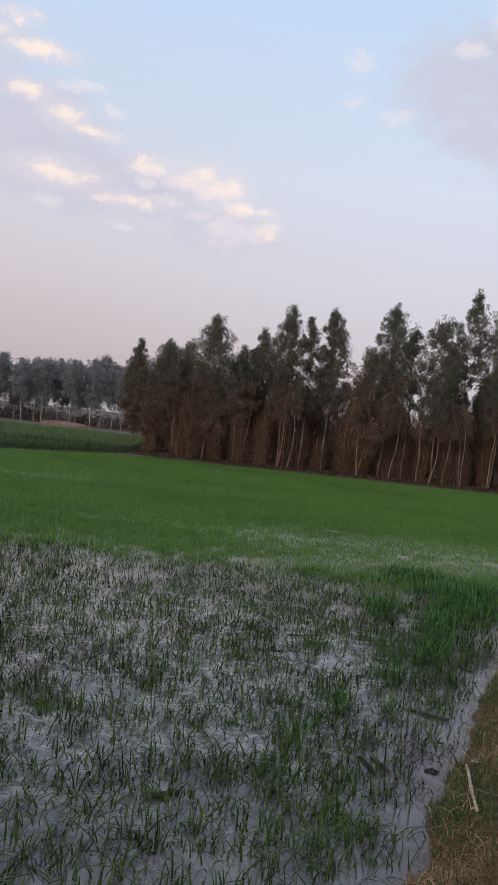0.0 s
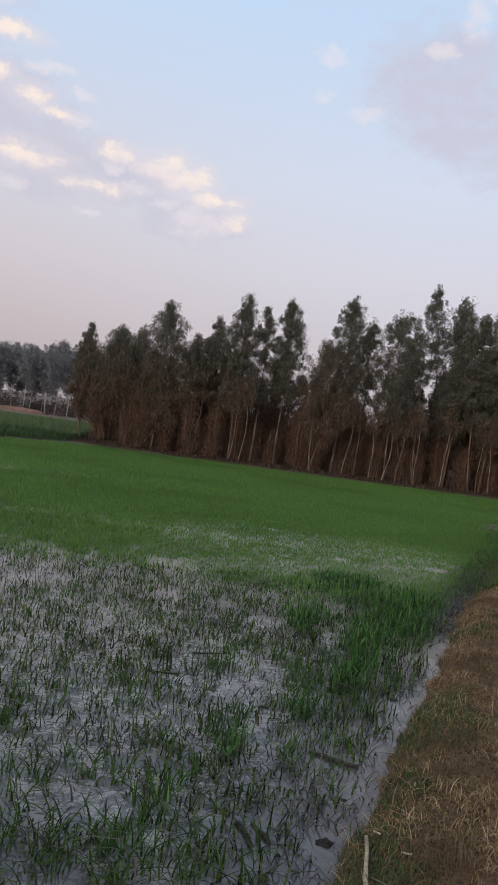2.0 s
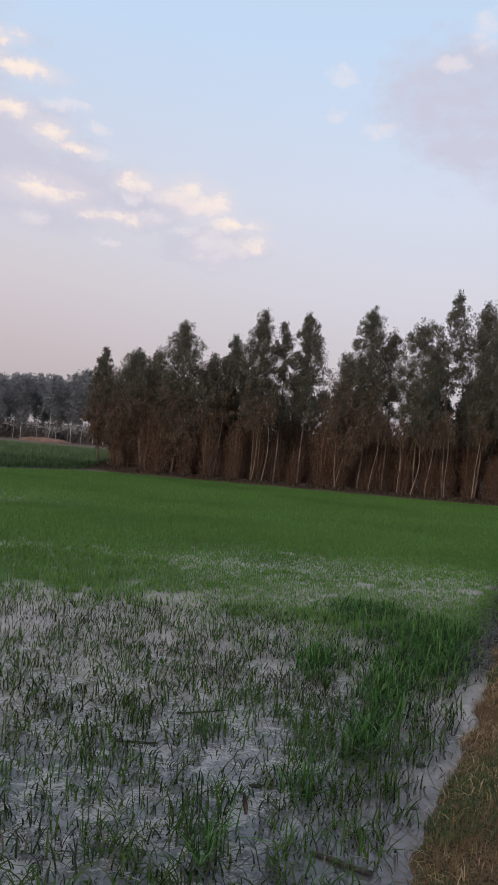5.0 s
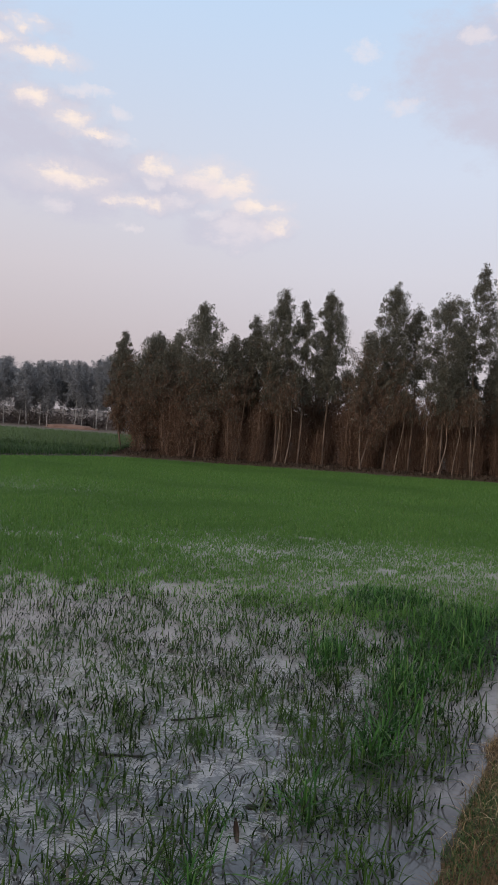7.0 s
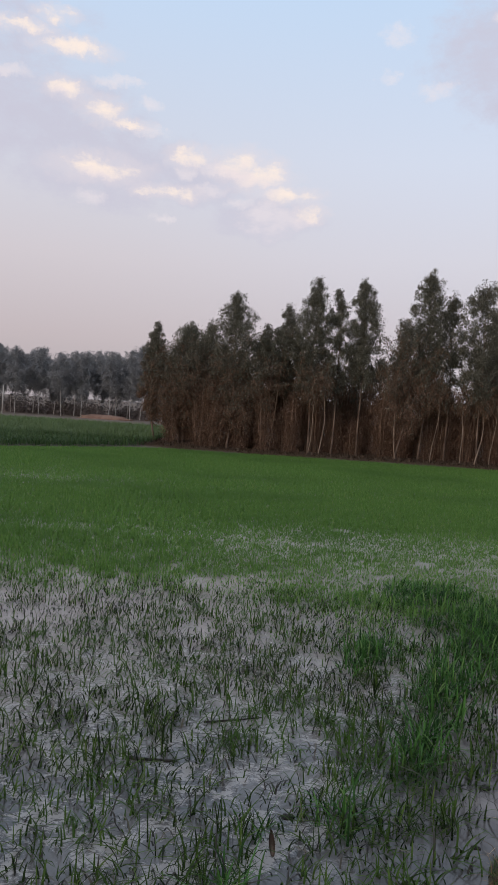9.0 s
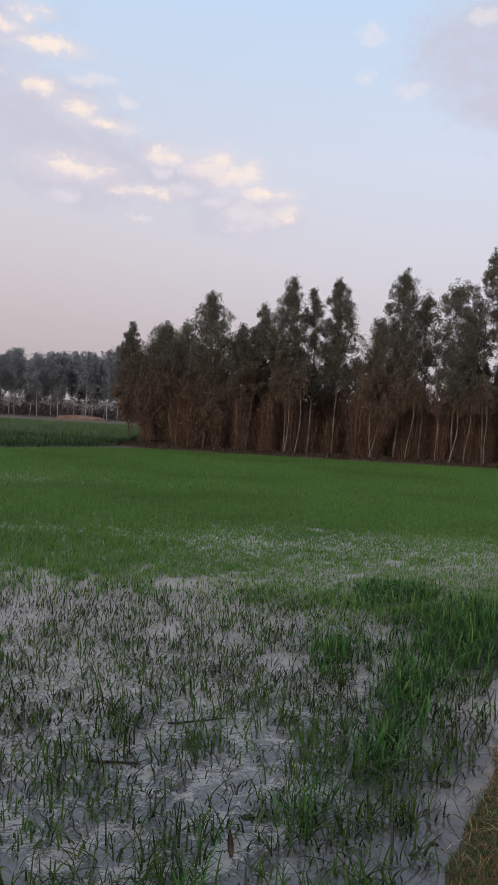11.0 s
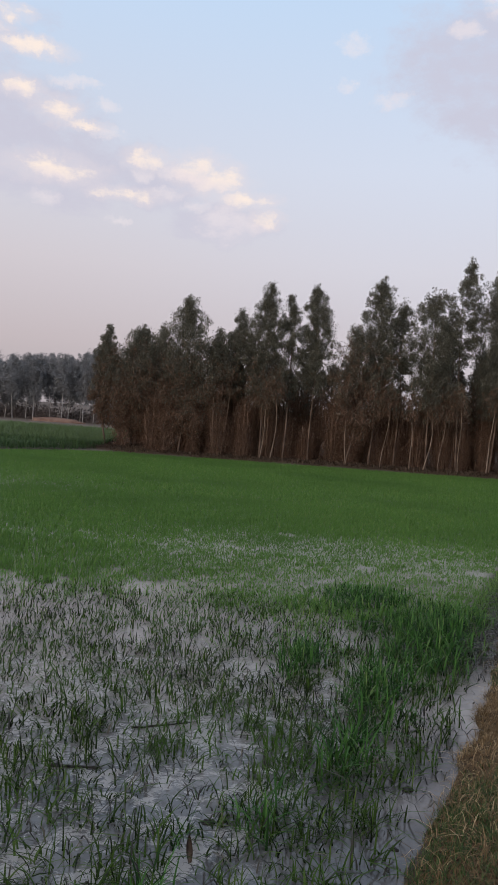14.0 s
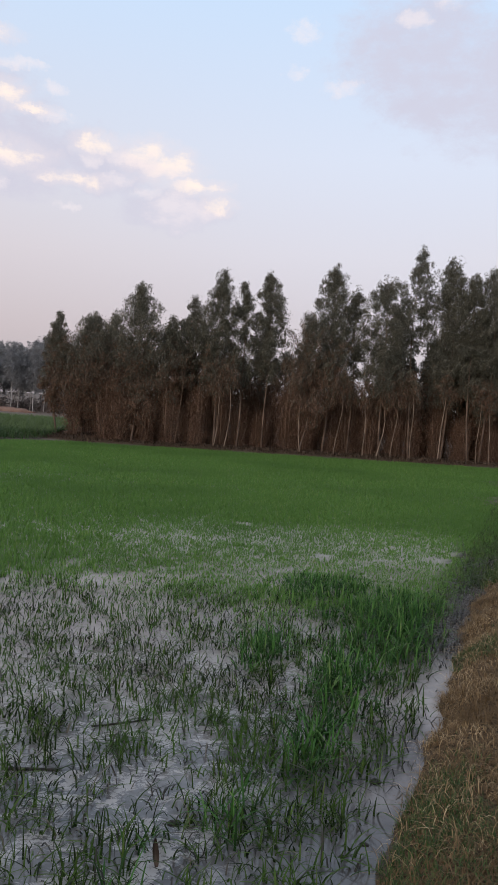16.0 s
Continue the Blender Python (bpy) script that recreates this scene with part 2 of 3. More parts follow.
fallow = n.mix(n.smooth(broad, 0.35, 0.65), (0.13, 0.10, 0.085), (0.2, 0.16, 0.13))
colour = n.mix(n.smooth(axes[1], 46, 50), colour, fallow)
finish(n, colour, 0.95, n.math("ADD", fine, n.math("MULTIPLY", rag, 0.6)), 0.7, 0.02, specular=0.2)

# water: silty, glossy, with dull scum in patches
M_WATER, n = material("paddy_water")
where = n.add("ShaderNodeTexCoord").outputs["Object"]
patch = n.noise(where, 1.6, 5, 0.62, 0.6).outputs["Fac"]
speck = n.noise(n.vec("MULTIPLY", where, (1, 1.5, 1)), 30, 6, 0.72, 0.8).outputs["Fac"]
flake = n.noise(where, 75, 3, 0.6, 0.4).outputs["Fac"]
ahead = n.add("ShaderNodeSeparateXYZ", {0: where}).outputs[1]
from_bund = n.vec("DOT_PRODUCT", n.vec("SUBTRACT", where, (1.71, 5.17, 0)), (0.927, -0.375, 0))
# the colour pales towards the middle of the field; a broken film floats where it begins
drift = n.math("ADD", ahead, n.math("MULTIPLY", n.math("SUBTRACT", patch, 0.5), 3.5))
paling = n.smooth(drift, 5.5, 7.4)
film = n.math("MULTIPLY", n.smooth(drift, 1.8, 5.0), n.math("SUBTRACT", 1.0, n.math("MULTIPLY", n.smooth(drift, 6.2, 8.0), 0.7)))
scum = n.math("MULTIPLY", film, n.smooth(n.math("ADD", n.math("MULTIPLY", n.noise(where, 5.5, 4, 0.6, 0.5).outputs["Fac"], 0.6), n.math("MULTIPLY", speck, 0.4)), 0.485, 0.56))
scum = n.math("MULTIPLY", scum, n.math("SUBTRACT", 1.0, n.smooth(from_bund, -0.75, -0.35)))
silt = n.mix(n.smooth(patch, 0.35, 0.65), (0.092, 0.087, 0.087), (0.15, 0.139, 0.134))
colour = n.mix(paling, silt, n.mix(n.smooth(patch, 0.3, 0.7), (0.25, 0.222, 0.2), (0.36, 0.32, 0.286)))
# bright glints between the far rice are put into the water colour
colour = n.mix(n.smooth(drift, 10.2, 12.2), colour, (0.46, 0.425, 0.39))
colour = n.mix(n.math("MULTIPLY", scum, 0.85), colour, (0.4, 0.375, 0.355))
colour = n.mix(n.math("MULTIPLY", n.smooth(flake, 0.64, 0.7), 0.55), colour, (0.045, 0.04, 0.036))
gutter = n.math("MULTIPLY", n.smooth(n.math("ADD", from_bund, n.math("MULTIPLY", patch, 0.25)), -0.42, -0.2), n.smooth(ahead, 7.3, 8.1))
colour = n.mix(n.math("MULTIPLY", gutter, 0.85), colour, (0.05, 0.043, 0.038))
ripple = n.math("ADD", n.noise(where, 9, 3).outputs["Fac"], n.math("MULTIPLY", speck, 0.4))
finish(n, colour, n.math("ADD", n.math("ADD", 0.05, n.math("MULTIPLY", paling, 0.12)), n.math("MULTIPLY", scum, 0.3)), ripple, 0.12, 0.008, specular=0.5, ior=1.45)

# ------------------------------------------------------------------ plan
EDGE, ALONG, ACROSS = Vector((1.71, 5.17)), Vector((0.375, 0.927)).normalized(), Vector((0.927, -0.375)).normalized()
TREE_Y = 32.6        # front of the tree belt
CROP_A, CROP_B = (-9.1, 26.5), (-5.3, 31.3)   # front edge of the taller crop
rng = np.random.default_rng(7)


def value_noise(x, y, seed=0):
    """Smooth noise in 0..1 on arrays."""
    xi, yi = np.floor(x).astype(np.int64), np.floor(y).astype(np.int64)
    fx, fy = x - xi, y - yi
    fx, fy = fx * fx * (3 - 2 * fx), fy * fy * (3 - 2 * fy)

    def h(a, b):
        v = (a * 374761393 + b * 668265263 + seed * 1442695041) & 0xFFFFFFFF
        v = ((v ^ (v >> 13)) * 1274126177) & 0xFFFFFFFF
        return ((v ^ (v >> 16)) & 0xFFFF) / 65535.0
    return (h(xi, yi) * (1 - fx) + h(xi + 1, yi) * fx) * (1 - fy) + (h(xi, yi + 1) * (1 - fx) + h(xi + 1, yi + 1) * fx) * fy


def fbm(x, y, seed=0, octaves=3):
    total, amp, norm = 0.0, 1.0, 0.0
    for k in range(octaves):
        total = total + amp * value_noise(x * 2 ** k, y * 2 ** k, seed + 11 * k)
        norm += amp
        amp *= 0.5
    return total / norm


def step(a, b, v):
    t = np.clip((v - a) / (b - a), 0, 1)
    return t * t * (3 - 2 * t)


def bank(x, y):
    """How far along and how far to the field's outer side of the bund's wet edge."""
    dx, dy = x - EDGE.x, y - EDGE.y
    s = dx * ALONG.x + dy * ALONG.y
    n = dx * ACROSS.x + dy * ACROSS.y
    return s, n - 0.13 * step(3.5, 8.0, s) + 0.06 * (value_noise(s * 1.7, s * 0 + 3.3, 5) - 0.5) + 0.08 * (value_noise(s * 6, s * 0, 6) - 0.5)


def crop_side(x, y):
    """Positive inside the taller crop."""
    dx, dy = CROP_B[0] - CROP_A[0], CROP_B[1] - CROP_A[1]
    length = math.hypot(dx, dy)
    return ((y - CROP_A[1]) * dx - (x - CROP_A[0]) * dy) / length


def height(x, y):
    s, n = bank(x, y)
    z = -0.035 + 0.05 * (fbm(x * 1.6, y * 1.6, 2) - 0.5) + 0.02 * (fbm(x * 7, y * 7, 3) - 0.5)
    bund = step(-0.12, 0.28, n) * (1 - step(2.0, 2.7, n))
    rut = 0.05 * step(0.55, 0.8, n) * (1 - step(1.5, 1.8, n))
    z = z + bund * (0.17 - rut + 0.03 * (fbm(x * 4, y * 4, 9) - 0.5))
    z = z + 0.13 * step(TREE_Y - 1.0, TREE_Y - 0.2, y + 0.3 * fbm(x, y * 0, 4)) * (1 - step(45, 60, y))
    z = z + 0.1 * step(-0.2, 0.3, crop_side(x, y)) * step(24, 26, y)
    return z - 0.62 * step(58, 96, y) * 1.0


# ------------------------------------------------------------------ mesh helpers
def tri_mesh(name, verts, tris):
    me = bpy.data.meshes.new(name)
    verts, tris = np.ascontiguousarray(verts, np.float32), np.ascontiguousarray(tris, np.int32)
    me.vertices.add(len(verts))
    me.vertices.foreach_set("co", verts.ravel())
    me.loops.add(tris.size)
    me.loops.foreach_set("vertex_index", tris.ravel())
    me.polygons.add(len(tris))
    me.polygons.foreach_set("loop_start", np.arange(0, tris.size, 3, dtype=np.int32))
    me.update()
    me.validate()
    return me


def mesh_part(name, me, mat, parent=None, label=""):
    ob = new(name, me)
    me.materials.append(mat)
    if parent:
        ob.parent = parent
    return tagged(ob, label) if label else ob


def part(name, bm, mat, parent=None, label="", smooth=True):
    me = bpy.data.meshes.new(name)
    bm.to_mesh(me)
    bm.free()
    if smooth:
        me.polygons.foreach_set("use_smooth", [True] * len(me.polygons))
    return mesh_part(name, me, mat, parent, label)


def blades(base, heading, length, lean, width, segments=3, droop=0.6):
    """Arching, tapering strips: base (n, 3), the others (n,). lean: sideways reach as a share of the length."""
    n = len(base)
    side = np.stack([-np.sin(heading), np.cos(heading), np.zeros(n)], 1)
    ahead = np.stack([np.cos(heading), np.sin(heading), np.zeros(n)], 1)
    rows = []
    for k in range(segments):
        f = k / segments
        out = lean * length * (f ** 1.6)
        up = length * (f - droop * lean * f * f)
        c = base + ahead * out[:, None]
        c[:, 2] += up
        w = (width * (1 - 0.55 * f) * 0.5)[:, None]
        rows += [c - side * w, c + side * w]
    tip = base + ahead * (lean * length)[:, None]
    tip[:, 2] += length * (1 - droop * lean)
    rows.append(tip)
    m = 2 * segments + 1
    verts = np.stack(rows, 1).reshape(-1, 3)
    tris = []
    for k in range(segments - 1):
        a = 2 * k
        tris += [(a, a + 1, a + 3), (a, a + 3, a + 2)]
    a = 2 * (segments - 1)
    tris.append((a, a + 1, a + 2))
    tris = (np.arange(n)[:, None, None] * m + np.array(tris)[None]).reshape(-1, 3)
    return verts, tris


def joined(pieces):
    verts, tris, k = [], [], 0
    for v, t in pieces:
        verts.append(v)
        tris.append(t + k)
        k += len(v)
    return np.concatenate(verts), np.concatenate(tris)


def leaf_shapes(centre, length, width, fall, r):
    """Narrow hanging leaves: a folded diamond each."""
    n = len(centre)
    az = r.uniform(0, 2 * math.pi, n)
    tilt = np.clip(r.normal(fall, 0.45, n), -0.6, 1.5)
    d = np.stack([np.cos(az) * np.cos(tilt), np.sin(az) * np.cos(tilt), -np.sin(tilt)], 1)
    side = np.cross(d, r.normal(0, 1, (n, 3)))
    side /= np.linalg.norm(side, axis=1)[:, None] + 1e-6
    ln = (length * r.uniform(0.6, 1.3, n))[:, None]
    w = (width * r.uniform(0.7, 1.3, n))[:, None]
    verts = np.stack([centre, centre + d * ln * 0.45 + side * w * 0.5, centre + d * ln, centre + d * ln * 0.45 - side * w * 0.5], 1).reshape(-1, 3)
    tris = (np.arange(n)[:, None, None] * 4 + np.array([(0, 1, 2), (0, 2, 3)])[None]).reshape(-1, 3)
    return verts, tris


def tube(bm, points, radii, sides=6):
    """A tapering round stem through the points."""
    rings = []
    for k, (p, r) in enumerate(zip(points, radii)):
        a, b = points[max(k - 1, 0)], points[min(k + 1, len(points) - 1)]
        d = (Vector(b) - Vector(a)).normalized()
        u = d.orthogonal().normalized()
        v = d.cross(u)
        rings.append([bm.verts.new(Vector(p) + (u * math.cos(q) + v * math.sin(q)) * r) for q in (2 * math.pi * i / sides for i in range(sides))])
    for ra, rb in zip(rings, rings[1:]):
        for i in range(sides):
            bm.faces.new((ra[i], ra[(i + 1) % sides], rb[(i + 1) % sides], rb[i]))
    bm.faces.new(rings[0][::-1])
    bm.faces.new(rings[-1])


# ------------------------------------------------------------------ ground and water
def axis(fine_a, fine_b, fine, mid_a, mid_b, mid, far):
    return np.unique(np.round(np.concatenate([[-far, -far / 3, -far / 8], np.arange(mid_a, fine_a, mid), np.arange(fine_a, fine_b, fine), np.arange(fine_b, mid_b, mid), [far / 8, far / 3, far]]), 3))


gx = axis(-4, 6, 0.1, -120, 120, 2.0, 4000)
gy = axis(-3, 14, 0.1, -60, 140, 1.0, 4000)
GX, GY = np.meshgrid(gx, gy)
GZ = height(GX, GY)
gv = np.stack([GX.ravel(), GY.ravel(), GZ.ravel()], 1)
nx, ny = len(gx), len(gy)
i0 = (np.arange(ny - 1)[:, None] * nx + np.arange(nx - 1)[None]).ravel()
gt = np.concatenate([np.stack([i0, i0 + 1, i0 + nx + 1], 1), np.stack([i0, i0 + nx + 1, i0 + nx], 1)])
ground_me = tri_mesh("ground", gv, gt)
ground_me.polygons.foreach_set("use_smooth", [True] * len(ground_me.polygons))
ground = mesh_part("ground", ground_me, M_GROUND)
tagged(ground, "muddy field floor with an earthen bund and a trodden path", "ground", kind="structure")

bm = bmesh.new()
e = EDGE + ACROSS * 0.35
corners = [e + ALONG * -12, e + ALONG * 32, Vector((-90, 32.2)), Vector((-90, -6))]
corners[1] = e + ALONG * ((32.2 - e.y) / ALONG.y)
bm.faces.new([bm.verts.new((c.x, c.y, 0.0)) for c in corners])
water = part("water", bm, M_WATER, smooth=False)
tagged(water, "shallow silty water standing in the paddy", "water", kind="structure")

# ------------------------------------------------------------------ rice
POOLS = ((0.8, 5.72, 0.22, 0.22), (1.02, 6.15, 0.14, 0.16), (4.15, 12.1, 0.2, 0.25), (-1.05, 8.15, 0.3, 0.35), (1.07, 7.5, 0.1, 0.2), (0.68, 7.95, 0.14, 0.22), (0.2, 8.1, 0.12, 0.2),
         (3.75, 11.7, 0.22, 0.22), (4.9, 12.4, 0.2, 0.3), (2.35, 11.5, 0.14, 0.16), (1.47, 13.8, 0.16, 0.2), (0.88, 5.0, 0.09, 0.3), (-0.75, 4.6, 0.2, 0.25), (0.1, 4.0, 0.16, 0.2))
LUSH = ((2.5, 8.7, 0.46, 1.1), (2.15, 9.8, 0.45, 0.55), (1.85, 7.2, 0.22, 0.7), (1.56, 6.2, 0.12, 0.4), (1.4, 7.7, 0.15, 0.42), (1.17, 5.5, 0.07, 0.24), (0.86, 5.22, 0.05, 0.12),
        (0.72, 4.75, 0.05, 0.22), (0.45, 4.2, 0.05, 0.2), (0.28, 3.65, 0.05, 0.15))


def strip(x, y):
    """Share of the thick, taller clumps that run along the bund."""
    ragged = 1.0 * (fbm(x * 3.5, y * 3.0, 33) - 0.5)
    best = 0.0
    for px, py, rx, ry in LUSH:
        d = np.sqrt(((x - px - 0.25 * (y - py)) / rx) ** 2 + ((y - py) / ry) ** 2)
        best = np.maximum(best, 1 - step(0.3, 1.6, d + ragged))
    return best


def glint_zone(x, y):
    """Where short, broken rice lets the water shine through."""
    wob = fbm(x * 0.7, y * 0.7, 21) - 0.5
    near_part = step(-1.6, 0.8, x) * step(8.8, 10.2, y) * (1 - step(13.0, 15.0, y + 2 * wob))
    return np.maximum(near_part, 0.8 * np.exp(-((x + 4.6) / 2.4) ** 2 - ((y - 18.5) / 2.2) ** 2))


def rice_density(x, y):
    s, n = bank(x, y)
    wob = fbm(x * 0.7, y * 0.7, 21) - 0.5
    clump = fbm(x * 1.5, y * 1.1, 22)
    fine = fbm(x * 5, y * 5, 23, 2)
    far = step(-0.3, 0.3, y - 9.8 + 1.3 * step(-0.1, 1.6, x) + 0.9 * wob + 1.6 * (fbm(x * 2.1, y * 2.1, 27) - 0.5))
    glint = glint_zone(x, y)
    spots = 0.88 + 0.12 * step(0.36, 0.5, fbm(x * 4.5, y * 2.6, 24) * 0.5 + fbm(x * 12, y * 6, 25, 2) * 0.5)
    hills = fbm(x * 9, y * 6, 29, 2)
    thin = 0.24 + 0.42 * step(0.36, 0.64, clump * 0.35 + hills * 0.65)
    thin = thin * (1 - 0.2 * step(6.2, 7.6, y) * (1 - step(0.2, 1.4, x)))
    weave = fbm(x * 7, y * 4.5, 28, 2)
    far = far * (1 - (1 - step(12, 15, y)) * 0.4 * (1 - step(0.34, 0.56, weave)))
    rho = np.maximum(thin, far * (1 - glint * (1 - 0.9 * spots)))
    rho = np.maximum(rho, strip(x, y))
    rho = np.maximum(rho, (0.2 + 0.4 * step(0.38, 0.62, hills)) * step(-1.0, -0.7, n) * (0.6 + 0.4 * step(4.9, 5.7, y)) * step(3.6, 4.6, y))
    rho = np.maximum(rho, 0.75 * step(-1.9, -1.3, n + 0.5 * wob) * (0.3 + 0.7 * step(0.4, 0.6, hills)) * step(5.0, 6.5, y))
    for px, py, rx, ry in POOLS:
        d = ((x - px) / rx) ** 2 + ((y - py) / ry) ** 2
        rho = rho * (0.06 + 0.94 * step(0.5, 1.5, d + 1.2 * (fine - 0.5)))
    wet = np.interp(y, [3, 5, 7.5, 9, 11.5, 13], [0.1, 0.06, 0.12, 0.2, 0.14, 0.03])
    rho = rho * (1 - 0.97 * step(-wet - 0.12, -wet + 0.04, n))
    return rho * (n < -0.02) * (y < TREE_Y - 0.9) * (crop_side(x, y) < -0.1)


def scatter(xa, xb, ya, yb, per_m2):
    k = int((xb - xa) * (yb - ya) * per_m2)
    return rng.uniform(xa, xb, k), rng.uniform(ya, yb, k)


def rice_zone(xa, xb, ya, yb, tufts, leaves, length, width, segments, spread, want=None):
    """Tufts of blades; want: None for all, or one kind alone: the lush band, fresh green or dark seedlings."""
    x, y = scatter(xa, xb, ya, yb, tufts)
    rho = rice_density(x, y)
    lush = strip(x, y)
    keep = rng.random(len(x)) < rho
    fresh = step(8.4, 10.4, y + 1.3 * step(0.2, 1.8, x) + 2.0 * (fbm(x * 0.9, y * 0.9, 44) - 0.5))
    in_band = rng.random(len(x)) < lush
    young = rng.random(len(x)) < fresh
    if want == "band":
        keep &= in_band
    elif want == "fresh":
        keep &= young & ~in_band
    elif want == "dark":
        keep &= ~young & ~in_band
    x, y, lush = x[keep], y[keep], lush[keep]
    tall = 0.8 + 0.12 * lush + 0.15 * step(-0.9, -0.6, bank(x, y)[1]) * step(5, 6, y) - 0.12 * step(6.5, 8.5, y) * (1 - lush) + 0.4 * step(10.5, 14.0, y) - 0.3 * np.exp(-((x - 3.4) / 0.7) ** 2 - ((y - 11.4) / 0.7) ** 2) + 0.4 * (fbm(x * 1.2, y * 1.2, 40) - 0.5)
    tall = tall * (1 - 0.42 * glint_zone(x, y) * (1 - lush))
    x, y, tall = np.repeat(x, leaves), np.repeat(y, leaves), np.repeat(tall, leaves)
    k = len(x)
    x, y = x + rng.normal(0, spread, k), y + rng.normal(0, spread, k)
    base = np.stack([x, y, np.full(k, -0.008)], 1)
    ln = length * tall * rng.uniform(0.5, 1.3, k)
    bend = np.where(rng.random(k) < 0.35, rng.uniform(0.8, 1.8, k), np.clip(rng.gamma(2.4, 0.26, k), 0.03, 1.2))
    return blades(base, rng.uniform(0, 2 * math.pi, k), ln, bend, width * rng.uniform(0.6, 1.3, k), segments, 0.4)


def near_rice(want):
    if want == "band":
        return joined([rice_zone(-1.0, 2.4, 3.4, 6.0, 650, 3, 0.165, 0.0095, 4, 0.03, want), rice_zone(-1.0, 3.6, 6.0, 9.0, 520, 3, 0.175, 0.0115, 3, 0.034, want),
                       rice_zone(-1.0, 5.0, 9.0, 12.0, 480, 3, 0.165, 0.0125, 3, 0.038, want)])
    return joined([rice_zone(-3.2, 2.2, 1.2, 6.0, 470, 3, 0.138, 0.0088, 4, 0.028, want), rice_zone(-4.2, 3.4, 6.0, 9.0, 430, 3, 0.14, 0.0092, 3, 0.032, want),
                   rice_zone(-5.4, 4.6, 9.0, 12.0, 1050 if want == "fresh" else 480, 3, 0.14, 0.0085, 2, 0.03, want)])


seedlings = mesh_part("rice_seedlings", tri_mesh("rice_seedlings", *near_rice("dark")), M_SEEDLING)
tagged(seedlings, "young dark green rice seedlings standing loosely in shallow water", "rice", kind="stuff")
# limp leaves that lie on the water between the tufts
lx_, ly_ = scatter(-4.0, 3.6, 2.4, 9.6, 620)
keep = (rng.random(len(lx_)) < 0.25 + 0.75 * rice_density(lx_, ly_)) & (bank(lx_, ly_)[1] < -0.2)
lx_, ly_ = lx_[keep], ly_[keep]
k = len(lx_)
limp = blades(np.stack([lx_, ly_, rng.uniform(0.002, 0.012, k)], 1), rng.uniform(0, 2 * math.pi, k), rng.uniform(0.05, 0.14, k), rng.uniform(0.85, 1.05, k), rng.uniform(0.004, 0.009, k), 3, 0.9)
limp_me = mesh_part("limp_leaves", tri_mesh("limp_leaves", *limp), M_SEEDLING)
tagged(limp_me, "limp dark rice leaves lying on the paddy water", "rice", kind="stuff")
lush_band = mesh_part("rice_band", tri_mesh("rice_band", *near_rice("band")), M_BAND)
tagged(lush_band, "thick bright green band of taller rice beside the bund", "rice", kind="stuff")
mid = joined([near_rice("fresh"), rice_zone(-14, 1.0, -7.0, 1.2, 160, 3, 0.14, 0.012, 2, 0.04), rice_zone(-14, -3.2, 1.2, 9.0, 160, 3, 0.14, 0.012, 2, 0.04), rice_zone(-7.5, 7.0, 12.0, 18.0, 900, 3, 0.088, 0.0105, 2, 0.035), rice_zone(-12, 12.5, 18.0, 31.8, 520, 3, 0.085, 0.0145, 2, 0.05),
              rice_zone(-30, -12, 10.0, 30.0, 45, 3, 0.16, 0.03, 2, 0.05), rice_zone(-14, -5.4, 9.0, 18.0, 250, 3, 0.14, 0.014, 2, 0.04)])
carpet = mesh_part("rice_carpet", tri_mesh("rice_carpet", *mid), M_RICE)
tagged(carpet, "dense even carpet of green rice across the paddy", "rice", kind="stuff")

# dark scraps of straw and weed that float between the seedlings
fx, fy = scatter(-4, 4.5, 2, 12.5, 480)
_, fn = bank(fx, fy)
thick = 0.5 * step(0.35, 0.7, fbm(fx * 1.3, fy * 1.3, 51)) + 0.15
keep = (rng.random(len(fx)) < thick * (1 - step(8.2, 9.6, fy))) & (fn < -0.03)
fx, fy = fx[keep], fy[keep]
cx, cy = scatter(1.5, 5.2, 7.0, 12.0, 700)
_, cn = bank(cx, cy)
keep = (cn > -0.36) & (cn < -0.01) & (rng.random(len(cx)) < step(6.8, 8.6, cy))
fx, fy = np.concatenate([fx, cx[keep]]), np.concatenate([fy, cy[keep]])
k = len(fx)
v, t = blades(np.stack([fx, fy, np.full(k, 0.004)], 1), rng.uniform(0, 2 * math.pi, k), rng.gamma(2.2, 0.045, k) + 0.02, np.full(k, 1.0), rng.uniform(0.003, 0.011, k), 3, 0.96)
scraps = mesh_part("floating_straw", tri_mesh("floating_straw", v, t), M_SCRAP)
tagged(scraps, "dark sodden straw scraps floating on the paddy water", "straw", kind="stuff")

# ------------------------------------------------------------------ bund grass
def verge(s_a, s_b, n_a, n_b, per_m2, length, lean_a, lean_b, width, segments, want):
    k = int((s_b - s_a) * (n_b - n_a) * per_m2)
    s, n = rng.uniform(s_a, s_b, k), rng.uniform(n_a, n_b, k)
    x = EDGE.x + s * ALONG.x + n * ACROSS.x
    y = EDGE.y + s * ALONG.y + n * ACROSS.y
    _, n2 = bank(x, y)
    keep = rng.random(k) < want(x, y, n2)
    x, y = x[keep], y[keep]
    k = len(x)
    base = np.stack([x, y, height(x, y) - 0.003], 1)
    return blades(base, rng.uniform(0, 2 * math.pi, k), length * rng.uniform(0.5, 1.5, k), rng.uniform(lean_a, lean_b, k), width * rng.uniform(0.7, 1.3, k), segments, 0.8)


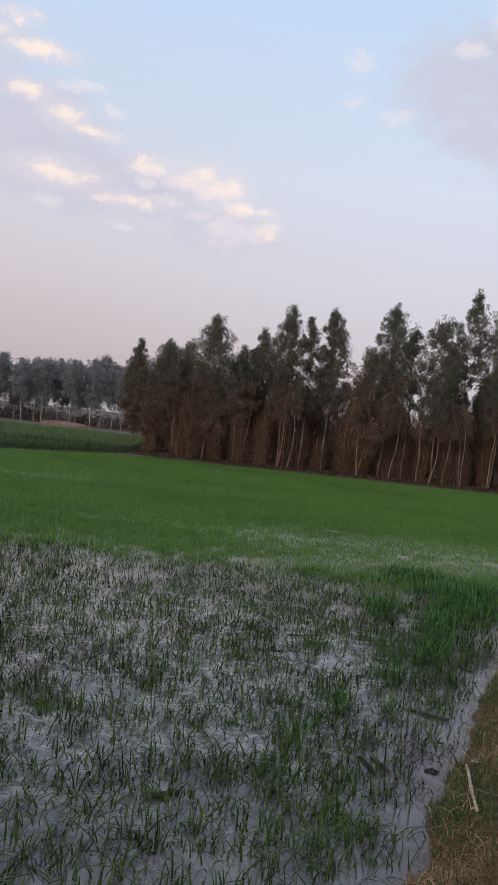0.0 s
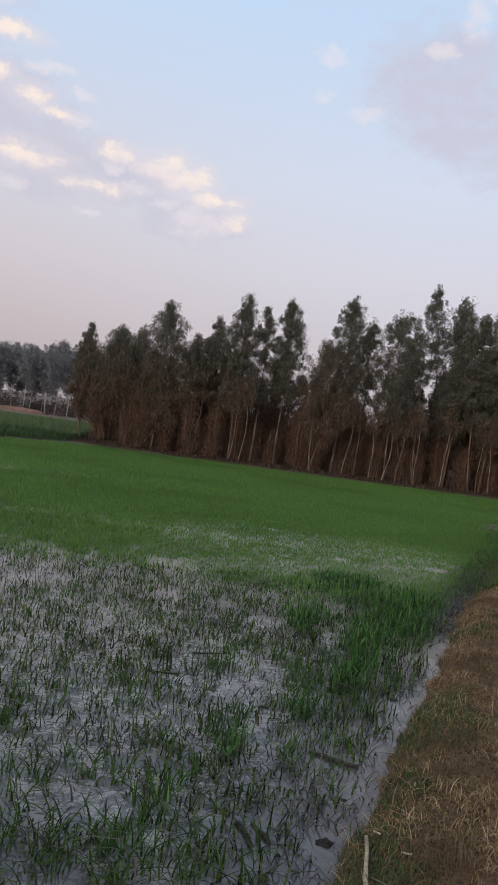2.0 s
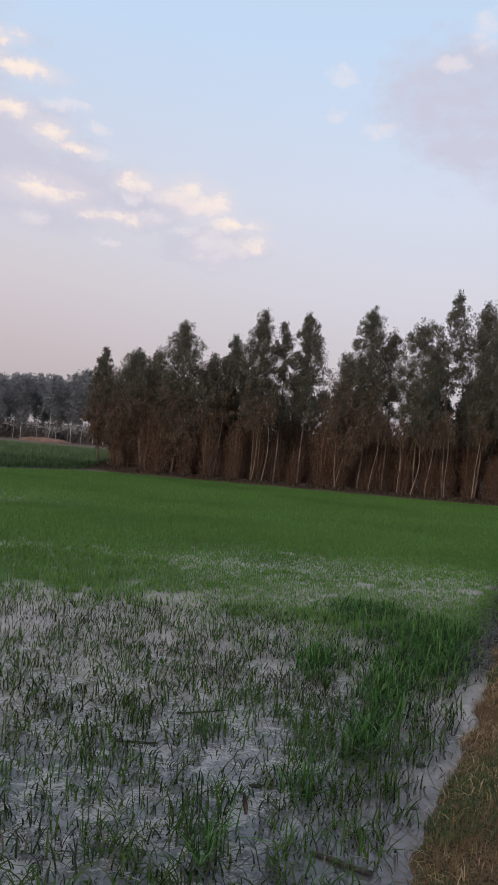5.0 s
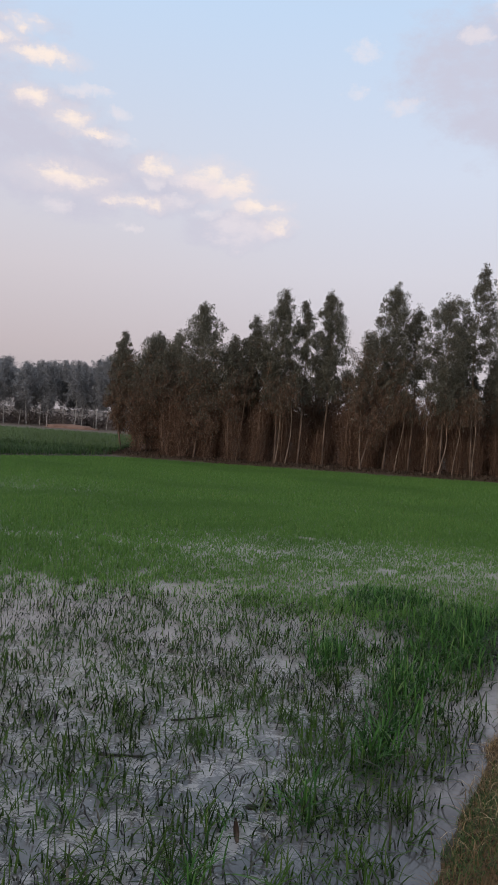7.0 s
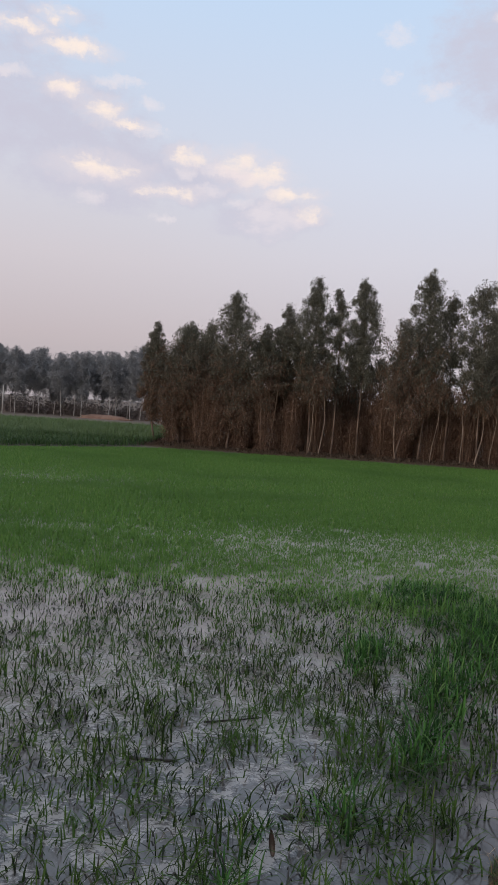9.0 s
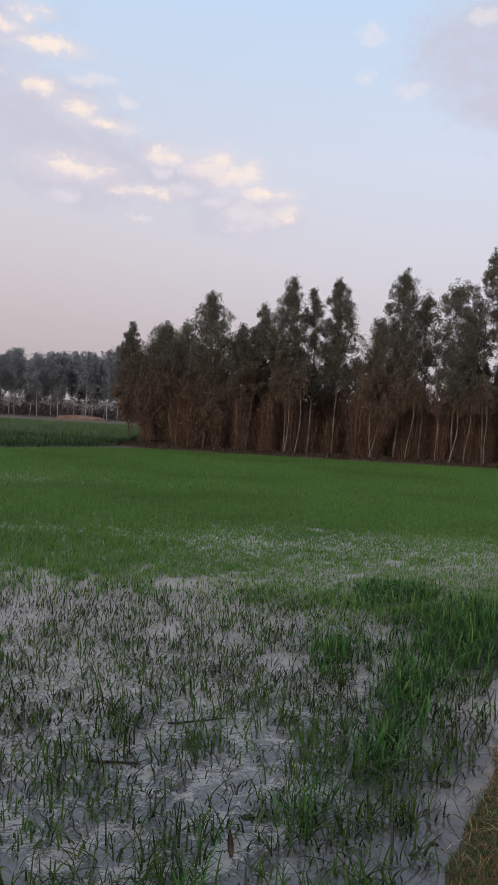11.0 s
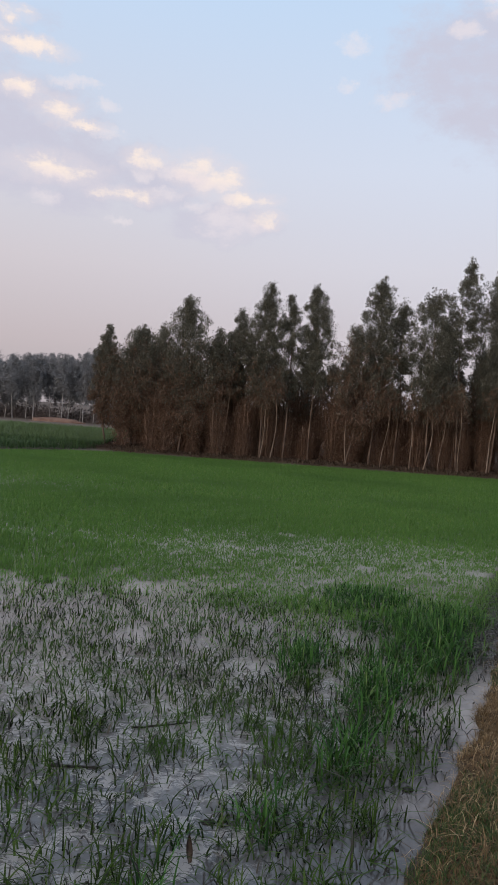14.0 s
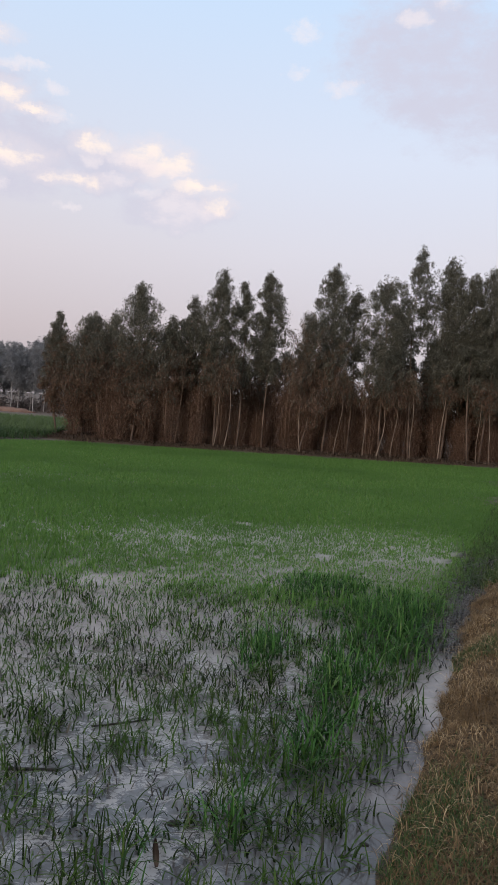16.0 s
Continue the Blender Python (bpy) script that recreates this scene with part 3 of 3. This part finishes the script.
def on_verge(x, y, n):
    return step(-0.06, 0.03, n) * (1 - 0.75 * step(0.55, 0.8, n + 0.25 * (fbm(x * 2, y * 2, 61) - 0.5)) * (1 - step(1.5, 1.8, n))) * (0.35 + 0.65 * step(0.3, 0.6, fbm(x * 3, y * 3, 62)))


def mat_of_green(x, y, n):
    near_mats = np.exp(-((x - 1.95) / 0.3) ** 2 - ((y - 5.3) / 0.45) ** 2) + np.exp(-((x - 1.12) / 0.25) ** 2 - ((y - 3.55) / 0.4) ** 2)
    return np.clip(step(0.6, 0.7, fbm(x * 1.3, y * 1.3, 63)) + 2.6 * near_mats, 0, 1) * (1 - step(0.18, 0.5, n + 0.4 * (fbm(x * 4, y * 4, 64) - 0.5)))


def green_spots(x, y, n):
    return step(-0.03, 0.03, n) * mat_of_green(x, y, n)


def far_green(x, y, n):
    return (1 - step(0.2, 0.4, n + 0.2 * (fbm(x * 3, y * 3, 65) - 0.5))) * step(8.8, 10.6, y)


def straw_spots(x, y, n):
    return on_verge(x, y, n) * (1 - 0.85 * mat_of_green(x, y, n)) * (1 - 0.85 * far_green(x, y, n))


dry = joined([verge(-7, 5, -0.1, 2.1, 9000, 0.05, 0.4, 1.1, 0.0034, 2, straw_spots), verge(5, 14, -0.1, 2.1, 1500, 0.09, 0.3, 1.1, 0.008, 2, straw_spots),
              verge(14, 29, -0.1, 2.1, 500, 0.11, 0.3, 1.0, 0.016, 2, straw_spots),
              verge(-7, 8, -0.02, 2.0, 1300, 0.11, 0.75, 1.15, 0.0036, 3, lambda x, y, n: 0.25 + 0.75 * on_verge(x, y, n))])
verge_me = mesh_part("dry_grass", tri_mesh("dry_grass", *dry), M_STRAW)
tagged(verge_me, "short dry straw-coloured grass matted on the bund", "grass", kind="stuff")
green = joined([verge(-7, 6, -0.1, 0.8, 8000, 0.05, 0.3, 1.0, 0.004, 3, green_spots), verge(5.5, 28, -0.25, 0.7, 2200, 0.13, 0.2, 1.0, 0.01, 2, far_green)])
green_me = mesh_part("green_grass", tri_mesh("green_grass", *green), M_VERGE)
tagged(green_me, "dull green tufts of grass along the wet edge of the bund", "grass", kind="stuff")

# ------------------------------------------------------------------ taller crop beyond the paddy
kx, ky = scatter(-48, -4.6, 18.0, 49.0, 200)
inside = (crop_side(kx, ky) > 0.05) & (kx < -4.9 - 0.06 * (ky - 31)) & (kx > -5.3 - 0.9 * (ky - 10))
kx, ky = kx[inside], ky[inside]
lines = joined([blades(np.stack([kx, ky, height(kx, ky)], 1), rng.uniform(0, 6.283, len(kx)), rng.uniform(0.26, 0.48, len(kx)), rng.uniform(0.2, 1.2, len(kx)), rng.uniform(0.015, 0.03, len(kx)), 3, 0.5)])
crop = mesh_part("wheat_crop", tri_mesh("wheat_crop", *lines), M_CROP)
tagged(crop, "knee-high dark green cereal crop in the next field", "crop", kind="stuff")

# ------------------------------------------------------------------ trees
def crown_width(g, peak):
    """Share of the full crown's width at the share g of its height; peak: where it is widest."""
    if g < peak:
        return 0.42 + 0.58 * math.sin(0.5 * math.pi * g / peak)
    return max(0.06, 1 - ((g - peak) / (1 - peak)) ** 2.3) ** 0.85


def gum_tree(name, x, y, h, r, bare, clusters, leaf, per, mat, seed, fall=0.9, lean=0.0, trunk_r=0.042, head=0.5, bark=None, withered=0.0, thick=1.0, domed=False):
    """A slim gum tree: bent trunk, rising limbs, and leaf sprays hanging from their ends. head: at which share of its height the crown is widest."""
    q = np.random.default_rng(seed)
    z0 = float(height(np.array([x]), np.array([y]))[0]) - 0.05
    root = new(name)
    root.location = (x, y, z0)
    bend = q.normal(0, 0.14, 2)
    wave = q.uniform(0, 6)

    def stem(f):
        return Vector((lean * h * f + bend[0] * math.sin(3 * f) * 1.2 + 0.03 * (math.sin(9 * f + wave) - math.sin(wave)), bend[1] * math.sin(2.5 * f), h * f))
    bm = bmesh.new()
    fs = [0, 0.08, 0.2, 0.35, 0.5, 0.65, 0.8, 0.93]
    tube(bm, [stem(f) for f in fs], [trunk_r * (1.25 if f == 0 else 1 - 0.88 * f) for f in fs], 7)
    part("trunk", bm, bark or M_BARK, root)
    ends = []
    boughs = max(9, clusters // 11)
    for k in range(boughs):
        g = ((k + q.random()) / boughs) ** 0.9
        f = bare + (0.98 - bare) * g
        if domed:
            hull = r * math.sqrt(max(0.12, 1 - ((g - 0.45) / 0.6) ** 2))
        else:
            hull = r * crown_width(g, head)
        a, reach = k * 2.4 + q.normal(0, 0.6), hull * q.uniform(0.55, 1.05) * (1.0 if g < 0.8 else 0.7)
        foot = stem(max(f - 0.7 * reach / h, bare * 0.6))
        end = stem(f) + Vector((math.cos(a) * reach, math.sin(a) * reach, 0))
        bow = foot.lerp(end, 0.55) + Vector((0, 0, 0.12 * reach))
        if k % 2 == 0 and k < 30:
            bm = bmesh.new()
            tube(bm, [foot, bow, end], [trunk_r * (0.5 - 0.35 * f), trunk_r * 0.22, trunk_r * 0.08], 4)
            part("limb", bm, bark or M_BARK, root)
        wide = (0.05 + 0.11 * r) * q.uniform(0.7, 1.3) * thick * (0.35 + 0.65 * hull / r)
        for _ in range(max(4, int(clusters / boughs * (0.35 + 0.75 * hull / r)))):
            u = q.uniform(0.3, 1.0)
            p = foot.lerp(bow, u / 0.55) if u < 0.55 else bow.lerp(end, (u - 0.55) / 0.45)
            ends.append((p.x + q.normal(0, wide), p.y + q.normal(0, wide), p.z + q.normal(0, wide * 1.2) - 0.25 * wide))
    # leaf sprays on the small twigs between the boughs
    fill = int(clusters * 0.5)
    while fill:
        g = q.random() ** 0.85
        lobe = r * (math.sqrt(max(0.1, 1 - ((g - 0.45) / 0.6) ** 2)) if domed else crown_width(g, head))
        a, o = q.uniform(0, 6.283), lobe * math.sqrt(q.uniform(0.0, 0.95))
        p = stem(bare + (1.0 - bare) * g) + Vector((math.cos(a) * o, math.sin(a) * o, 0))
        if q.random() < 0.1 + lobe / r and noise.noise(p * 1.5 + Vector((seed * 1.37, 0, 0))) > -0.25:
            ends.append(tuple(p))
            fill -= 1
    for f in np.linspace(0.86, 1.0, 5):
        c = stem(f)
        ends.append((c.x + q.normal(0, 0.05), c.y + q.normal(0, 0.05), c.z))
    ends = np.array(ends)
    n = len(ends) * per
    size = np.repeat(q.uniform(0.55, 1.35, len(ends)), per)[:, None] * (0.6 + 0.4 * r) * thick
    u = q.normal(0, 1, (n, 3))
    u *= (q.random(n) ** 0.45 / np.linalg.norm(u, axis=1))[:, None]
    c = np.repeat(ends, per, 0) + u * size * np.array([0.18, 0.18, 0.22]) - size * np.array([0, 0, 0.1])
    c[:, 2] = np.clip(c[:, 2], 0.25, h + 0.5)
    v, t = leaf_shapes(c, leaf, leaf * 0.28, fall, q)
    dead = np.zeros(n, bool)
    if withered:
        dead = q.random(n) < 0.92 * (1 - step(withered * 0.3, withered * 1.6, c[:, 2] + np.repeat(q.normal(0, 0.6, len(ends)), per)))
    for name_, pick, m_ in (("crown", ~dead, mat), ("withered_leaves", dead, M_DRYLEAF)):
        if pick.sum() > 20:
            vv = v.reshape(n, 4, 3)[pick].reshape(-1, 3)
            tt = (np.arange(int(pick.sum()))[:, None, None] * 4 + np.array([(0, 1, 2), (0, 2, 3)])[None]).reshape(-1, 3)
            mesh_part(name_, tri_mesh(name_, vv, tt), m_, root)
    return root


TREES = (  # x, height, crown radius, bare share of the stem, leaf sprays
    (-5.08, 4.85, 0.42, 0.28, 75), (-4.1, 4.85, 1.1, 0.2, 160), (-2.15, 6.25, 1.05, 0.22, 170), (-0.75, 5.1, 0.6, 0.35, 55), (-0.02, 5.98, 0.62, 0.4, 60),
    (0.98, 6.95, 0.66, 0.36, 100), (1.88, 6.6, 0.5, 0.48, 50), (2.9, 7.1, 0.62, 0.5, 85), (4.25, 5.55, 0.95, 0.28, 95), (5.25, 7.55, 0.75, 0.46, 100),
    (6.3, 6.75, 0.5, 0.56, 42), (7.4, 7.1, 0.85, 0.4, 100), (8.68, 8.5, 0.6, 0.64, 55), (10.05, 8.15, 1.0, 0.33, 180), (10.9, 7.5, 0.6, 0.42, 70),
    (11.5, 7.75, 0.95, 0.3, 160), (12.9, 8.1, 1.0, 0.3, 150), (14.6, 7.4, 1.0, 0.3, 120))
for k, (x, h, r, bare, sprays) in enumerate(TREES):
    tree = gum_tree("gum_tree", x, 33.6 + 0.5 * math.sin(k * 2.1), h - 0.1, r * 1.36, bare * 0.84, int(sprays * 3.0), 0.092, 60, M_LEAF, 100 + k, fall=0.85, lean=0.008 * math.sin(k * 1.7), head=0.5 + 0.12 * math.sin(k * 2.6 - 1.2), withered=2.8 if x < 1 else (3.8 if x == 4.25 else 2.0))
    tagged(tree, "slim gum tree with drooping grey-green leaves in the belt", "tree", "trees of the belt")
GAPS = ((2.25, 3.3, 0.05), (6.1, 3.2, -0.1), (9.0, 4.8, 0.0), (3.8, 3.2, -0.3))   # x, height and half width of openings in the belt
back = np.random.default_rng(33)


def low_tree(x, y, h, r, seed):
    """A shorter tree of the rear rows, kept low where the belt opens."""
    near = 31.5 / (y - 2.0)
    for gx_, gz, gw in GAPS:
        if abs(1.0 + (x - 1.0) * near - gx_) < gw + 0.6 * r * near:
            h = min(h, 1.67 + (gz - 1.67) / near)
    tree = gum_tree("gum_tree", x, y, h, r, 0.2, int(70 + 30 * h), 0.11, 48, M_LEAF, seed, fall=0.9, head=0.5, withered=3.0)
    tagged(tree, "slim gum tree with drooping grey-green leaves in the belt", "tree", "trees of the belt")


for k in range(24):
    low_tree(-4.3 + k * 0.82 + back.uniform(-0.3, 0.3), 35.0 + back.uniform(0, 5.0), back.uniform(4.0, 5.4), back.uniform(0.65, 0.95), 300 + k)
for k in range(12):
    low_tree(9.3 + k * 0.7 + back.uniform(-0.3, 0.3), 35.0 + back.uniform(0, 3.5), back.uniform(5.4, 7.0), 0.95, 340 + k)

# brown scrub under the belt: bare stems and withered leaves
def scrub(x, y, h, r, seed):
    q = np.random.default_rng(seed)
    z0 = float(height(np.array([x]), np.array([y]))[0]) - 0.03
    root = new("dry_bush")
    root.location = (x, y, z0)
    centres = []
    for k in range(10):
        a, o = q.uniform(0, 6.283), q.uniform(0.1, 0.6) * r
        top = Vector((math.cos(a) * o, math.sin(a) * o, h * q.uniform(0.65, 1.05)))
        foot = Vector((math.cos(a) * o * 0.4, math.sin(a) * o * 0.4, 0))
        mid_p = foot.lerp(top, 0.5) + Vector((q.normal(0, 0.06), q.normal(0, 0.06), 0))
        bm = bmesh.new()
        w = q.uniform(0.012, 0.026)
        tube(bm, [foot, mid_p, top], [w, w * 0.8, w * 0.3], 5)
        part("stem", bm, M_TWIG, root)
        for _ in range(9):
            centres.append(foot.lerp(top, q.uniform(0.04, 1.0)))
    c = np.array([tuple(p) for p in centres])
    c = np.repeat(c, 66, 0)
    c = c + q.normal(0, 1, c.shape) * np.array([0.2, 0.2, 0.24]) * (0.5 + 0.5 * r)
    c[:, 2] = np.abs(c[:, 2]) + 0.05
    v, t = leaf_shapes(c, 0.078, 0.02, 0.9, q)
    mesh_part("foliage", tri_mesh("foliage", v, t), M_DRYLEAF, root)
    return tagged(root, "reddish-brown scrub of thin stems and withered leaves", "bush", "scrub under the trees")


for k in range(46):
    row = k % 2
    x = -4.3 + (k // 2) * 0.9 + 0.45 * row + back.uniform(-0.25, 0.25)
    tall = 3.1 if x < 1 else 2.7
    scrub(x, (33.1 if x < 1 else 34.2) + row * 1.5 + back.uniform(0, 0.6), tall * back.uniform(0.5, 1.15), back.uniform(0.55, 0.95), 500 + k)
for k in range(22):
    scrub(-4.2 + k * 0.95, 36.6 + back.uniform(0, 1.2), 2.4 * back.uniform(0.8, 1.1), 1.1, 560 + k)
# a few clean pale stems in front of the scrub
for k, x in enumerate((1.0, 1.4, 4.35, 5.6, 6.75, 7.3, 7.8, 8.6, 9.7, 11.15, 11.7)):
    tree = gum_tree("sapling", x, 32.9 + 0.1 * (k % 3), 3.2 + 0.3 * math.sin(k), 0.5, 0.7, 40, 0.085, 30, M_LEAF, 700 + k, fall=1.0, lean=0.02 + 0.06 * math.sin(k * 2.3 + 1), trunk_r=0.018 + 0.007 * (k % 3), bark=M_PALEBARK, withered=3.6)
    tagged(tree, "young gum sapling with a pale bare stem", "sapling", "saplings before the scrub")

# litter and dead grass at the foot of the belt
lx, ly = scatter(-5.8, 19, TREE_Y - 0.7, TREE_Y + 3, 200)
lv = blades(np.stack([lx, ly, height(lx, ly)], 1), rng.uniform(0, 6.283, len(lx)), rng.uniform(0.05, 0.2, len(lx)), rng.uniform(0.4, 1.1, len(lx)), rng.uniform(0.015, 0.04, len(lx)), 2, 0.8)
litter = mesh_part("leaf_litter", tri_mesh("leaf_litter", *lv), M_LITTER)
tagged(litter, "brown dead grass and leaf litter under the trees", "litter", kind="stuff")

# distant plantation, its haze painted into leaf and bark colours
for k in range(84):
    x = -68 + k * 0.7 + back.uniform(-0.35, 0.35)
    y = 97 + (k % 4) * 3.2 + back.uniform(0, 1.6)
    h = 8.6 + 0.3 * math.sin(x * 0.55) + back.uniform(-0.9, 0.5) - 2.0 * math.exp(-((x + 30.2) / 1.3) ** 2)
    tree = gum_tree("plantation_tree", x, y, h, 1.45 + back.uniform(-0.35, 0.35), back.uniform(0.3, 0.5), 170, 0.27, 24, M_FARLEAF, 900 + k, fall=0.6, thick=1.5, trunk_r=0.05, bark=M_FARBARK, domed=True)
    tagged(tree, "tall plantation tree with a pale bare trunk, greyed for haze, far off", "tree", "far plantation")
for k in range(44):
    x = -66 + k * 1.35
    q = np.random.default_rng(1200 + k)
    root = new("far_bush")
    y = 100 + q.uniform(2, 8)
    root.location = (x, y, float(height(np.array([x]), np.array([y]))[0]))
    c = q.normal(0, 1, (800, 3)) * np.array([1.1, 0.7, q.uniform(0.6, 0.95)])
    c[:, 2] = np.abs(c[:, 2])
    v, t = leaf_shapes(c, 0.3, 0.14, 0.4, q)
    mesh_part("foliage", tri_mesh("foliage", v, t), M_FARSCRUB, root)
    tagged(root, "low bush under the far plantation, greyed for haze", "bush", "far bushes")


def mound(name, x, y, rx, ry, h, mat, label, seed):
    q = np.random.default_rng(seed)
    bm = bmesh.new()
    bmesh.ops.create_icosphere(bm, subdivisions=4, radius=1)
    for v in bm.verts:
        w = 1 + 0.25 * noise.noise(v.co * 2.3 + Vector((seed, 0, 0))) + 0.1 * noise.noise(v.co * 7)
        v.co = Vector((v.co.x * rx * w, v.co.y * ry * w, max(v.co.z, -0.2) * h * w))
    ob = part(name, bm, mat)
    ob.location = (x, y, float(height(np.array([x]), np.array([y]))[0]))
    return tagged(ob, label, "soil")


mound("soil_mound", -22.3, 93, 3.0, 1.0, 0.5, M_REDSOIL, "bank of bare reddish soil before the far trees", 3)

# low brick wall and two white posts at the end of the crop
wall = new("brick_wall")
wall.location = (-30.6, 76.0, float(height(np.array([-30.6]), np.array([76.0]))[0]))
bm = bmesh.new()
bmesh.ops.create_cube(bm, size=1, matrix=Matrix.Translation((0, 0, 0.42)) @ Matrix.Diagonal((4.4, 0.3, 0.84, 1)))
bmesh.ops.bevel(bm, geom=bm.edges[:], offset=0.02, segments=1, affect='EDGES')
part("wall", bm, M_BRICK, wall, smooth=False)
bm = bmesh.new()
bmesh.ops.create_cube(bm, size=1, matrix=Matrix.Translation((0, 0, 0.88)) @ Matrix.Diagonal((4.5, 0.38, 0.08, 1)))
part("coping", bm, M_BRICK, wall, smooth=False)
tagged(wall, "low reddish brick wall at the end of the crop", "wall")
for x, h in ((-28.05, 2.85), (-27.3, 2.65)):
    bm = bmesh.new()
    tube(bm, [(0, 0, 0), (0.02, 0, h * 0.5), (0, 0, h)], [0.06, 0.055, 0.05], 8)
    post = part("white_post", bm, M_POST)
    post.location = (x, 75, float(height(np.array([x]), np.array([75.0]))[0]))
    tagged(post, "thin white-painted post standing by the crop", "post", "posts by the crop")

# ------------------------------------------------------------------ small things near the path
def stick(name, a, b, ra, rb, mat, label, kinks=3, seed=1):
    q = np.random.default_rng(seed)
    a, b = Vector(a), Vector(b)
    pts, rad = [], []
    for k in range(kinks + 2):
        f = k / (kinks + 1)
        pts.append(a.lerp(b, f) - a + Vector((q.normal(0, ra * 0.35), q.normal(0, ra * 0.35), abs(q.normal(0, ra * 0.15)))))
        rad.append((ra * (1 - f) + rb * f) * q.uniform(0.85, 1.15))
    bm = bmesh.new()
    tube(bm, pts, rad, 8)
    ob = part(name, bm, mat)
    ob.location = a
    return tagged(ob, label, "stick")


def lay(x, y, lift):
    return (x, y, float(height(np.array([x]), np.array([y]))[0]) + lift)


stick("dead_stick", lay(1.245, 3.84, 0.03), lay(1.115, 3.2, 0.03), 0.0095, 0.008, M_PALEWOOD, "pale peeled stick lying in the bund grass", 4, 2)
stick("wood_chip", lay(1.28, 3.88, 0.03), lay(1.295, 3.8, 0.03), 0.0055, 0.003, M_PALEWOOD, "short pale splinter of wood on the grass", 1, 3)
stick("wet_log", (1.37, 4.685, 0.01), (1.14, 4.825, 0.004), 0.013, 0.01, M_DARKWOOD, "dark sodden branch half sunk in the water", 4, 4)
stick("wet_stake", (0.78, 3.8, 0.01), (0.73, 3.97, 0.0), 0.011, 0.014, M_DARKWOOD, "weathered grey stake lying in shallow water", 2, 5)
stick("wet_stake", (0.86, 3.84, 0.006), (0.79, 3.99, 0.002), 0.008, 0.01, M_DARKWOOD, "weathered grey stake lying in shallow water", 2, 15)
stick("sodden_stalk", (0.45, 6.33, 0.006), (0.75, 6.48, -0.002), 0.006, 0.004, M_DARKWOOD, "long dark sodden stalk floating between the seedlings", 4, 6)
stick("sodden_stalk", (0.16, 5.83, 0.006), (0.39, 5.85, 0.002), 0.008, 0.006, M_DARKWOOD, "long dark sodden stalk floating between the seedlings", 3, 7)
stick("sodden_stalk", (-0.29, 3.27, 0.01), (-0.17, 3.34, 0.008), 0.016, 0.012, M_DARKWOOD, "short black rotten stalk lying in the water", 2, 8)
stick("dry_twig", lay(1.19, 3.47, 0.02), lay(1.26, 3.35, 0.025), 0.003, 0.002, M_TWIG, "thin brown dry twig lying on the straw", 2, 9)
stick("dry_twig", lay(1.26, 3.33, 0.02), lay(1.25, 3.16, 0.02), 0.0032, 0.002, M_TWIG, "thin brown dry twig lying on the straw", 2, 10)
stick("wood_chip", lay(1.34, 3.64, 0.015), lay(1.375, 3.63, 0.015), 0.006, 0.004, M_PALEWOOD, "short pale splinter of wood on the grass", 1, 11)
stick("wood_chip", lay(1.1, 3.22, 0.03), lay(1.13, 3.25, 0.03), 0.007, 0.004, M_PALEWOOD, "short pale splinter of wood on the grass", 1, 12)
for k, (x, y, r) in enumerate(((0.92, 5.43, 0.032), (1.3, 5.47, 0.022), (1.09, 3.9, 0.042), (1.24, 4.32, 0.018), (1.82, 5.87, 0.034), (1.67, 5.33, 0.022), (1.57, 5.24, 0.018))):
    bm = bmesh.new()
    bmesh.ops.create_icosphere(bm, subdivisions=3, radius=1)
    for v in bm.verts:
        w = 1 + 0.45 * noise.noise(v.co * 1.9 + Vector((k * 3.1, 0, 0))) + 0.15 * noise.noise(v.co * 6)
        v.co = Vector((v.co.x * r * w, v.co.y * r * w * 0.85, v.co.z * r * 0.55 * w))
    clod = part("mud_clod", bm, M_CLOD)
    clod.location = (x, y, -0.2 * r)
    tagged(clod, "dark lump of wet mud showing above the water", "mud clod", "mud clods")

# a curled dry leaf caught between the seedlings
bm = bmesh.new()
rows = []
for k in range(6):
    f = k / 5
    half = 0.014 * math.sin(math.pi * (0.08 + 0.84 * f))
    rows.append([bm.verts.new((s_ * half, 0.11 * (f - 0.5), 0.02 * f * f + 0.35 * abs(s_) * half)) for s_ in (-1, 0, 1)])
for ra, rb in zip(rows, rows[1:]):
    for i in range(2):
        bm.faces.new((ra[i], ra[i + 1], rb[i + 1], rb[i]))
bmesh.ops.solidify(bm, geom=bm.faces[:], thickness=0.0015)
leaf = part("dry_leaf", bm, M_BARK)
leaf.location, leaf.rotation_euler = (0.86, 5.16, 0.02), (0.5, 0.3, 0.4)
tagged(leaf, "curled tan dead leaf resting among the seedlings", "leaf")
